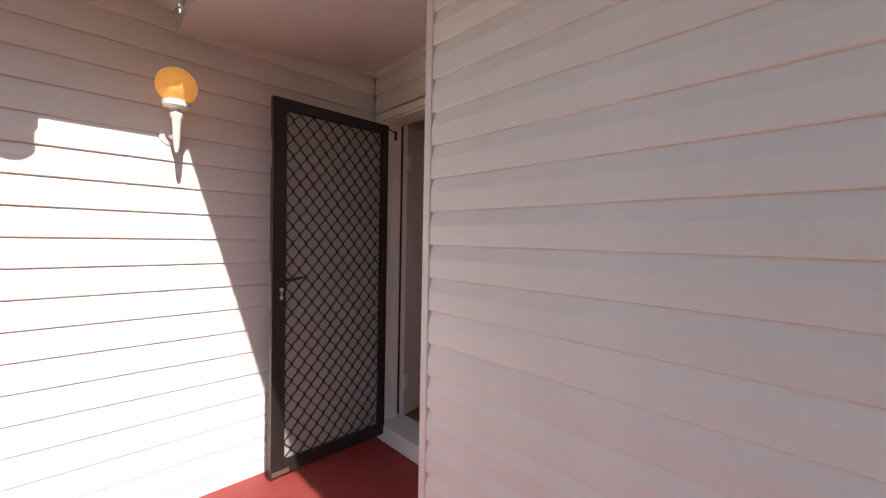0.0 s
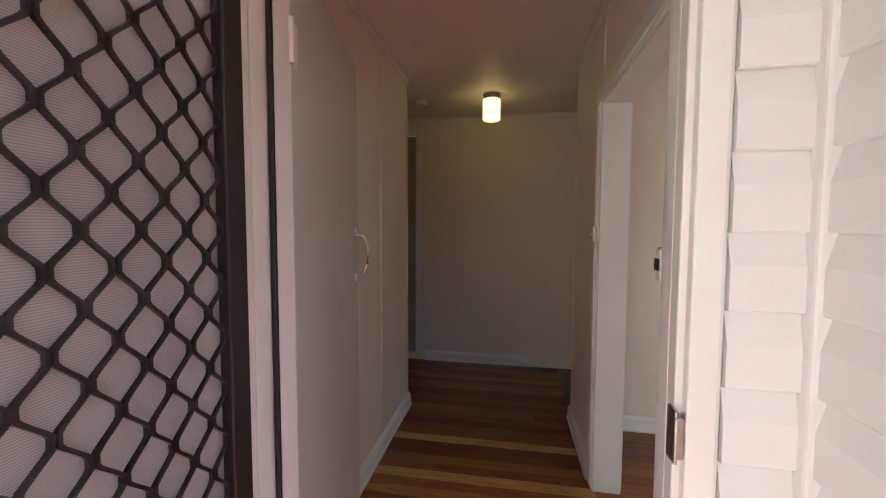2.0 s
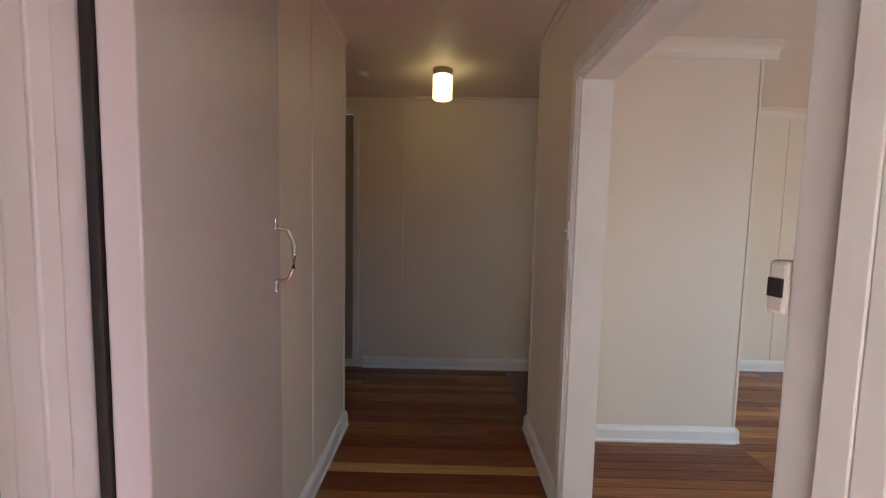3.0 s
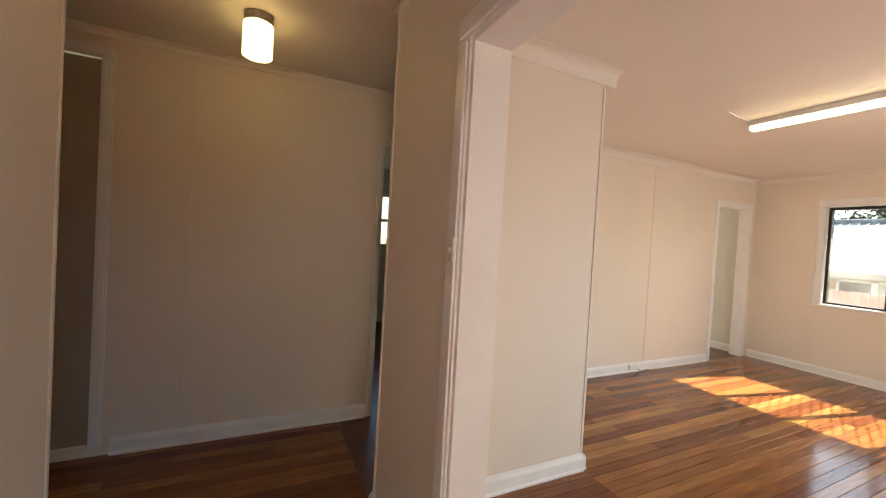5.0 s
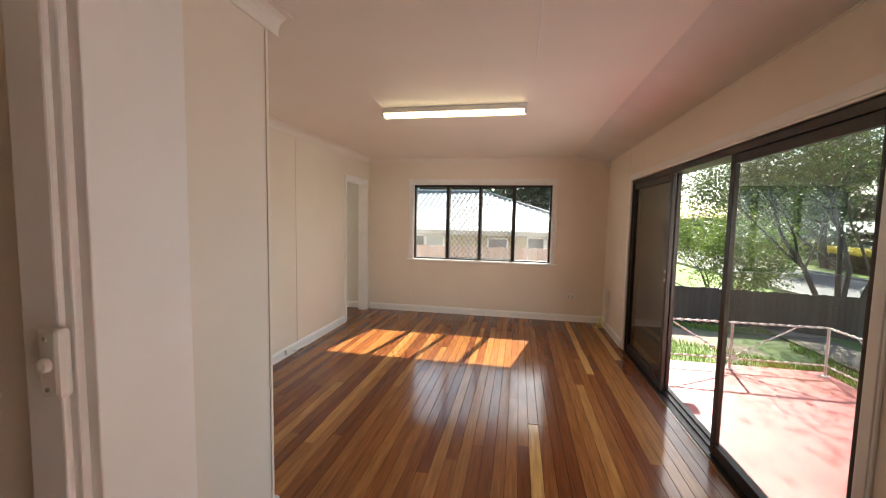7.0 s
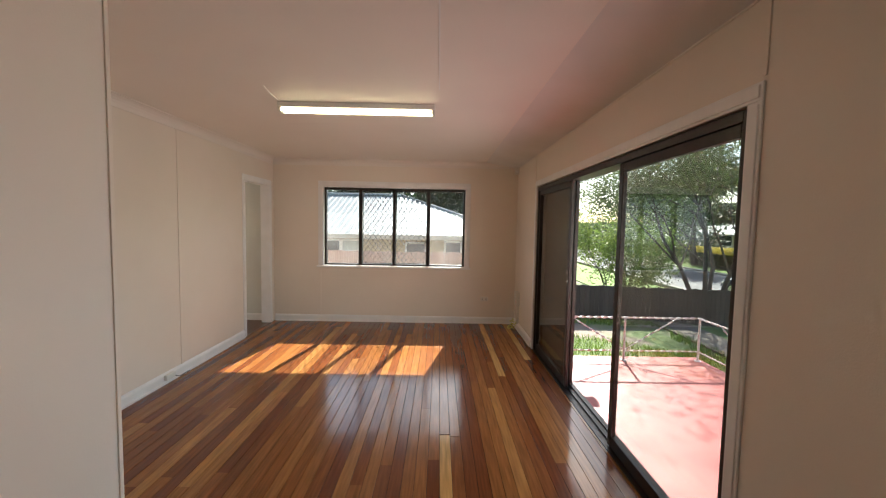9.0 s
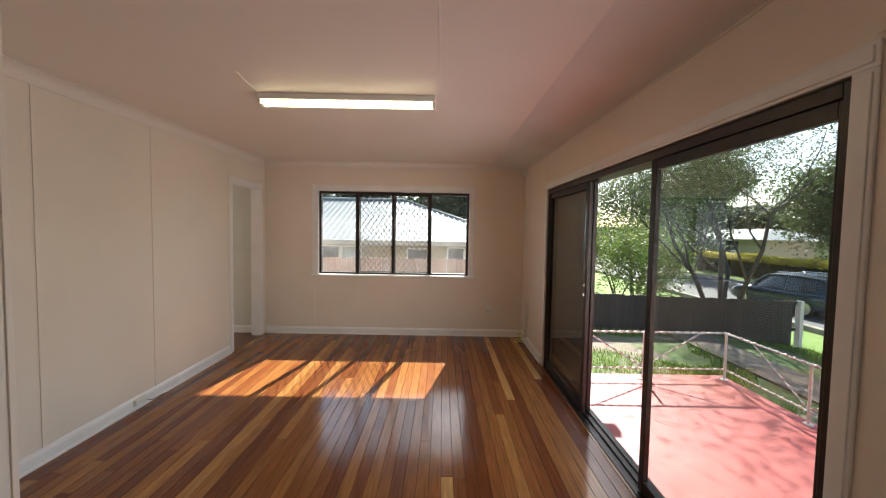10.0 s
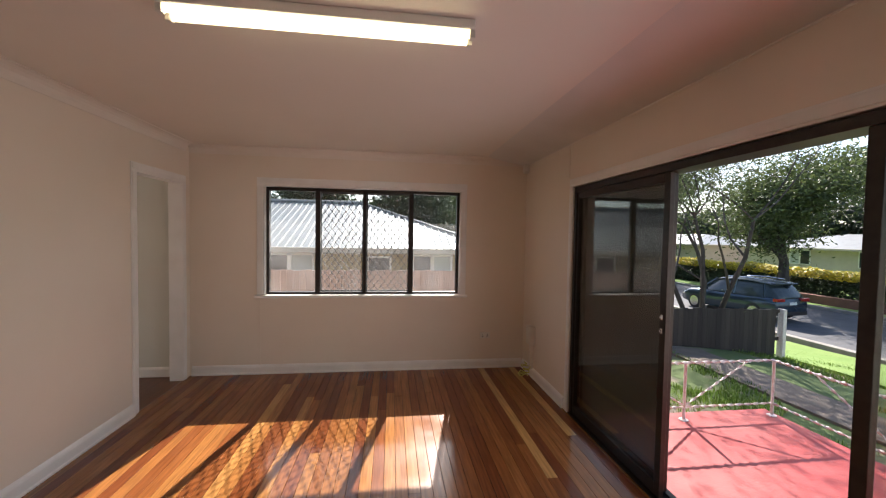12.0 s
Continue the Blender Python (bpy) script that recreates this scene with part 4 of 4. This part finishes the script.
house_hip("house", "yellow brick neighbour house with a pale ribbed metal hip roof", -14.0, 4.5, 12.1, 19.0, -1.6, 1.16, 1.42, BRICK, 0.5, "x",
          [("y", -1.15, 0.10, 0.1, 1.0, 2), ("y", 2.65, 3.75, 0.1, 1.0, 2), ("y", 1.45, 2.1, 0.2, 0.95, 1)])
house_hip("house", "cream low house across the street with a pale metal roof", 33, 42, 14, 32, -1.8, 1.05, 1.1, CREAMW, 0.6, "y",
          [("x", 21.5, 23.5, -0.2, 0.9, 1), ("x", 26.5, 28, -0.2, 0.9, 2), ("x", 17, 18.6, -0.2, 0.9, 1)])
house_hip("house", "cream low house further along the street", 33, 42, 37, 52, -1.8, 1.05, 1.1, CREAMW, 0.6, "y", [("x", 40, 42, -0.2, 0.9, 1), ("x", 45, 47, -0.2, 0.9, 2)])
# aerial and cable above the neighbour roof
ant = thing("power_cable", "thin overhead cable behind the neighbour roof", "cable")
bm = bmesh.new()
tube(bm, [(1.0, 20, 4.1), (4.0, 20.5, 3.75), (9.0, 21, 3.5)], 0.02, 5)
part("wire", bm, DARKPL, ant)


# ---- trees ----
def tree(name, label, base, height, lean, spread, leafm, leaves, leaf_size, seed, stems=1, crown_from=0.4, r0=0.1, flat=0.8):
    rng = random.Random(seed)
    tr = thing(name, label, "tree")
    bm = bmesh.new()
    tips = []

    def grow(p, d, length, r, depth):
        pts, rad = [Vector(p)], [r]
        for k in range(4):
            d = (d + Vector((rng.uniform(-.25, .25), rng.uniform(-.25, .25), rng.uniform(-.05, .18)))).normalized()
            pts.append(pts[-1] + d * length / 4)
            rad.append(r * (1 - 0.13 * (k + 1)))
        tube(bm, pts, rad, 7 if depth == 0 else 5)
        if depth >= 1:
            tips.extend(pts[2:])
        if depth < 3:
            for _ in range(rng.choice((3, 4)) if depth else 5):
                k = rng.choice((2, 3, 4, 4))
                a = rng.uniform(0, 6.28)
                nd = (d * 0.55 + Vector((math.cos(a) * spread, math.sin(a) * spread, rng.uniform(0.05, 0.6)))).normalized()
                grow(pts[k], nd, length * rng.uniform(0.55, 0.8), rad[k] * 0.6, depth + 1)

    for s in range(stems):
        a = 6.28 * s / stems + 0.5
        d0 = Vector((lean[0] + (0.35 * math.cos(a) if stems > 1 else 0), lean[1] + (0.35 * math.sin(a) if stems > 1 else 0), 1)).normalized()
        grow((base[0] + 0.15 * math.cos(a) * (stems > 1), base[1] + 0.15 * math.sin(a) * (stems > 1), base[2] - 0.1), d0, height * crown_from, r0, 0)
    part("trunk", bm, BARK, tr, "dark branching trunk", True)
    v, f = [], []
    for _ in range(leaves):
        c = rng.choice(tips)
        p = c + Vector((rng.gauss(0, 1), rng.gauss(0, 1), rng.gauss(0, flat))) * height * 0.058
        a = Vector((rng.uniform(-1, 1), rng.uniform(-1, 1), rng.uniform(-1, 0.4))).normalized() * leaf_size * rng.uniform(0.6, 1.4)
        b = a.cross(Vector((rng.uniform(-1, 1), rng.uniform(-1, 1), rng.uniform(-1, 1)))).normalized() * leaf_size * 0.32
        k = len(v)
        v += [p - a, p + b, p + a, p - b]
        f.append((k, k + 1, k + 2, k + 3))
    me = bpy.data.meshes.new("crown")
    me.from_pydata([tuple(q) for q in v], [], f)
    me.materials.append(leafm)
    cr = new("crown", me)
    cr.parent = tr
    tagged(cr, "loose crown of small leaves")
    return tr


tree("tree", "dark multi-stemmed tree with small leaves behind the fence", (8.95, 9.5, gz_at(8.95, 9.5)), 7.2, (0.05, -0.05), 0.9, LEAF_A, 30000, 0.042, 3, 4, 0.42, 0.065)
tree("tree", "light green bushy young tree behind the fence", (7.9, 11.6, gz_at(7.9, 11.6)), 3.9, (0, 0), 0.9, LEAF_B, 11000, 0.055, 8, 2, 0.36, 0.05, 1.2)
tree("tree", "broad street tree with a dark green crown", (22.9, 19.6, -1.45), 10.5, (0, 0), 1.3, LEAF_A, 24000, 0.12, 11, 1, 0.36, 0.3)
tree("tree", "tall street tree with an open crown", (24.5, 33.0, -1.45), 11, (0, 0), 0.9, LEAF_C, 16000, 0.17, 21, 1, 0.38, 0.3)
tree("tree", "small tree beside the verge", (11.6, 18.5, gz_at(11.6, 18.5)), 6.5, (0, 0), 0.8, LEAF_A, 12000, 0.08, 31, 2, 0.4, 0.1)
tree("tree", "tall dark tree behind the neighbour house", (-3, 27, -1.5), 11, (0, 0), 0.9, LEAF_C, 15000, 0.17, 41, 1, 0.38, 0.3)
tree("tree", "tall dark tree behind the neighbour roof", (4.5, 28, -1.5), 10, (0, 0), 1.0, LEAF_C, 15000, 0.17, 43, 1, 0.34, 0.3)
tree("tree", "leafy tree beyond the neighbour house", (10.5, 30, -1.5), 9, (0, 0), 1.0, LEAF_A, 14000, 0.16, 47, 1, 0.34, 0.3)
tree("tree", "large tree beyond the far houses", (47, 30, -1.5), 15, (0, 0), 1.0, LEAF_C, 14000, 0.3, 51, 1, 0.36, 0.4)
tree("tree", "large tree beyond the far houses", (40, 60, -1.5), 15, (0, 0), 1.0, LEAF_C, 14000, 0.3, 53, 1, 0.36, 0.4)
tree("tree", "large tree far down the street", (14, 58, -1.5), 14, (0, 0), 1.0, LEAF_C, 14000, 0.3, 57, 1, 0.36, 0.4)


def leaf_mass(name, label, category, lo, hi, n, size, leafm, seed, crown=None):
    rng = random.Random(seed)
    v, f = [], []
    for _ in range(n):
        p = Vector([rng.uniform(a, b) for a, b in zip(lo, hi)])
        bulge = noise.noise(Vector((p.x * 0.7, p.y * 0.7, 1))) * 0.18
        p.z += bulge * (p.z - lo[2]) / (hi[2] - lo[2])
        a = Vector((rng.gauss(0, 1), rng.gauss(0, 1), rng.gauss(0, 1))).normalized() * size
        b = a.orthogonal().normalized() * size * 0.5
        k = len(v)
        v += [p - a, p + b, p + a, p - b]
        f.append((k, k + 1, k + 2, k + 3))
    me = bpy.data.meshes.new(name)
    me.from_pydata([tuple(q) for q in v], [], f)
    me.materials.append(leafm)
    return me


hg = thing("hedge", "clipped green hedge with bright yellow top growth", "hedge")
for nm, lo, hi, n, lm in (("foliage", (24.6, 12, -1.7), (26.0, 34, -0.3), 26000, LEAF_C), ("new_growth", (24.45, 12, -0.42), (26.0, 34, 0.02), 16000, LEAF_Y)):
    ob = new(nm, leaf_mass(nm, "", "", lo, hi, n, 0.10, lm, 4))
    ob.parent = hg
tagged(new("far_shrubs", leaf_mass("far_shrubs", "", "", (24, 36, -1.4), (30, 70, 2.2), 16000, 0.22, LEAF_C, 9)), "dense green shrubs far down the street", "shrubs", kind="stuff")
tagged(new("far_woods", leaf_mass("far_woods", "", "", (-30, 36, -1.4), (14, 44, 4.5), 26000, 0.35, LEAF_C, 10)), "distant dark green woods", "woods", kind="stuff")
tagged(new("woods_behind_street", leaf_mass("woods", "", "", (50, 0, -1.4), (56, 90, 6), 30000, 0.5, LEAF_C, 12)), "distant dark green woods", "woods", kind="stuff")


# ---- car ----
def car(at, turn):
    cr = thing("car", "dark blue-grey hatchback SUV parked by the kerb", "car", at=at)
    cr.rotation_euler.z = turn
    L, W = 4.5, 0.91

    def loft(secs):
        bm = bmesh.new()
        rings = []
        for y, pts in secs:
            rings.append([bm.verts.new((x, y, z)) for x, z in pts])
        for a, b in zip(rings, rings[1:]):
            for k in range(len(a)):
                bm.faces.new((a[k], a[(k + 1) % len(a)], b[(k + 1) % len(a)], b[k]))
        bm.faces.new(rings[0]), bm.faces.new(rings[-1][::-1])
        return bm

    def sec(w, zb, zs, zt):
        return [(-w * 0.92, zb), (w * 0.92, zb), (w, zb + 0.12), (w, zs - 0.1), (w * 0.96, zs), (w * 0.86, zt), (-w * 0.86, zt), (-w * 0.96, zs), (-w, zs - 0.1), (-w, zb + 0.12)]
    secs = [(0.0, sec(W * 0.82, 0.45, 0.72, 0.80)), (0.06, sec(W * 0.93, 0.32, 0.85, 0.95)), (0.4, sec(W, 0.26, 0.92, 1.0)), (1.4, sec(W, 0.24, 0.92, 0.98)),
            (3.2, sec(W, 0.24, 0.90, 0.97)), (4.0, sec(W * 0.97, 0.26, 0.82, 0.90)), (4.4, sec(W * 0.88, 0.32, 0.66, 0.74)), (4.5, sec(W * 0.75, 0.42, 0.58, 0.62))]
    body = part("body", loft(secs), CARP, cr, smooth=True)

    def cab(w, zb, zt):
        return [(-w, zb), (w, zb), (w * 0.80, zt - 0.05), (w * 0.72, zt), (-w * 0.72, zt), (-w * 0.80, zt - 0.05)]
    part("cabin_glass", loft([(0.12, cab(0.80, 0.95, 1.02)), (0.52, cab(0.84, 0.95, 1.53)), (1.2, cab(0.86, 0.95, 1.61)), (2.2, cab(0.86, 0.95, 1.60)), (2.75, cab(0.85, 0.95, 1.48)), (3.5, cab(0.80, 0.93, 0.97))]), DARKWIN, body, "dark tinted glass", True)
    part("roof_panel", loft([(0.30, cab(0.70, 1.50, 1.56)), (0.6, cab(0.74, 1.545, 1.615)), (1.4, cab(0.76, 1.585, 1.66)), (2.2, cab(0.75, 1.575, 1.645)), (2.7, cab(0.70, 1.49, 1.54))]), CARP, body, smooth=True)
    for sx in (-1, 1):
        for p, q in (((0.80 * sx, 0.52, 0.97), (0.66 * sx, 0.62, 1.55)), ((0.86 * sx, 1.75, 0.96), (0.69 * sx, 1.75, 1.61)), ((0.82 * sx, 3.35, 0.97), (0.66 * sx, 2.65, 1.53))):
            bm = bmesh.new()
            tube(bm, [p, q], 0.045, 6)
            part("pillar", bm, CARP, body)
        bm = bmesh.new()
        tube(bm, [(0.62 * sx, 0.75, 1.66), (0.64 * sx, 1.4, 1.70), (0.62 * sx, 2.3, 1.67)], 0.018, 6)
        part("roof_rail", bm, CHROME, body)
        bm = bmesh.new()
        box(bm, (0.45 * sx, -0.02, 0.86), (0.86 * sx, 0.16, 0.98), 0.02)
        part("tail_light", bm, REDL, body, "red tail light")
        bm = bmesh.new()
        box(bm, (0.90 * sx, 2.9, 0.98), (1.08 * sx, 3.02, 1.1), 0.03)
        part("mirror", bm, CARP, body)
        for y in (0.85, 3.6):
            bm = bmesh.new()
            lathe(bm, [(0.28, -0.11), (0.34, -0.09), (0.345, 0.09), (0.28, 0.11)], (0.82 * sx, y, 0.345), 24, "x")
            wh = part("wheel", bm, TYRE, cr, smooth=True)
            bm = bmesh.new()
            lathe(bm, [(0.23, -0.115), (0.235, 0.115)], (0.825 * sx, y, 0.345), 18, "x")
            part("rim", bm, ALLOY, wh)
    boxes("number_plate", PLATE, body, ((-0.19, -0.012, 0.72), (0.19, 0.06, 0.83)))
    boxes("bumper", BLACK, body, ((-0.80, 0.0, 0.30), (0.80, 0.12, 0.48)), bevel=0.03)
    boxes("spoiler", CARP, body, ((-0.62, 0.24, 1.50), (0.62, 0.45, 1.56)), bevel=0.02)
    return cr


car((17.9, 14.9, gz_at(17.9, 14.9)), 0.12)


# ---- weatherboards, each a piece of its wall ----
def weatherboards(parent, axis, face, out, lo, hi, z0, z1, skip=()):
    """Lapped boards on the plane face; out is the side they look to. skip: (lo, hi, z0, z1) left free."""
    step, thick = 0.127, 0.024
    cache = {}
    k0 = math.floor((z0 - 1.358) / step)
    k = k0
    while 1.358 + k * step < z1:
        zb = 1.358 + k * step
        runs = [(lo, hi)]
        for s in skip:
            if zb + step * 0.5 > s[2] and zb + step * 0.5 < s[3]:
                runs = [r for p, q in runs for r in ((p, min(q, s[0])), (max(p, s[1]), q)) if r[1] - r[0] > 0.02]
        for p, q in runs:
            key = round(q - p, 4)
            if key not in cache:
                bm = bmesh.new()
                prof = [(0, 0), (thick - 0.003, 0.0), (thick, 0.003), (thick, 0.074), (thick - 0.003, 0.086), (0.011, step - 0.004), (0.006, step + 0.010), (0, step + 0.010)]
                if axis == "x":
                    prism(bm, prof, (0, 0, 0), (out, 0, 0), (0, 0, 1), (0, 1, 0), key)
                else:
                    prism(bm, prof, (0, 0, 0), (0, out, 0), (0, 0, 1), (1, 0, 0), key)
                cache[key] = mesh_of("weatherboard", bm, BOARD)
            ob = new("weatherboard", cache[key])
            ob.location = (face, p, zb) if axis == "x" else (p, face, zb)
            ob.parent = parent
        k += 1


D = bpy.data.objects
weatherboards(D["wall_living_east"], "x", 3.786, 1, 0.43, 6.14, -0.42, 2.36, [(1.615, 4.84, -0.2, 2.05)])
weatherboards(D["wall_return"], "y", 0.419, -1, 3.276, 3.80, -0.12, 2.42)
weatherboards(D["wall_bedroom"], "y", -0.784, 1, 3.276, 7.95, -0.12, 2.42)
weatherboards(D["wall_front"], "x", 3.25, 1, -0.758, 0.394, -0.12, 2.42, [(-0.687, 0.277, -0.2, 2.11)])
bm = bmesh.new()
box(bm, (3.784, 0.392, -0.12), (3.815, 0.43, 2.40), 0.004)
structure(part("corner_stop", bm, BOARD), "white painted corner stop of the weatherboards", "trim")
bm = bmesh.new()
box(bm, (3.262, 0.384, -0.12), (3.292, 0.419, 2.40), 0.006)
structure(part("corner_stop", bm, BOARD), "white painted inner corner stop of the weatherboards", "trim")
architrave("sliding_door_surround_outside", "x", 3.786, 1, 1.65, 4.80, -0.1, 1.973, 0.03, 0.03)

# ---- floorboards, each a piece of the floor ----
rng = random.Random(17)
BW = 0.074
shared = {}


def floorboard(x, y0, y1, w=BW):
    key = (round(y1 - y0, 2), round(w, 3))
    if key not in shared:
        bm = bmesh.new()
        ln, g, c = y1 - y0 - 0.0012, w - 0.0022, 0.0012
        prism(bm, [(0, 0), (g, 0), (g, 0.0235 - c), (g - c, 0.0235), (c, 0.0235), (0, 0.0235 - c)], (0, 0, 0), (1, 0, 0), (0, 0, 1), (0, 1, 0), ln)
        shared[key] = mesh_of("floorboard", bm, FLOORW)
    ob = new("floorboard", shared[key])
    ob.location = (x, y0, -0.0235)
    ob.parent = floor


def lay(x0, x1, y0, y1, avg):
    x = x0
    while x < x1 - 0.005:
        w = min(BW, x1 - x)
        y = y0 - rng.uniform(0, avg)
        while y < y1:
            e = y + round(rng.choice((0.6, 0.8, 1.0, 1.3, 1.0)) * avg * rng.uniform(0.8, 1.2), 1)
            a, b = max(y, y0), min(e, y1)
            if y1 - b < 0.25:
                b = e = y1
            if b - a > 0.01:
                floorboard(x, a, b, w)
            y = e
        x += w


lay(0.0, 3.648, 1.66, 6.0, 3.0)
lay(1.24, 3.648, 0.38, 1.66, 2.2)
lay(0.13, 3.09, -1.3, 0.38, 2.6)
bm = bmesh.new()
box(bm, (-3.0, -0.5, -0.025), (-0.0, 6.0, -0.004))
box(bm, (0.0, 0.38, -0.025), (1.157, 1.6, -0.004))
box(bm, (0.13, -2.2, -0.025), (1.157, -1.3, -0.004))
structure(part("floor_back_rooms", bm, mat("plain_timber_floor", (0.12, 0.04, 0.015), 0.3, (0.17, 0.06, 0.02), 3, stretch=(12, 1, 1))), "red-brown timber floor of the back rooms", "floor")
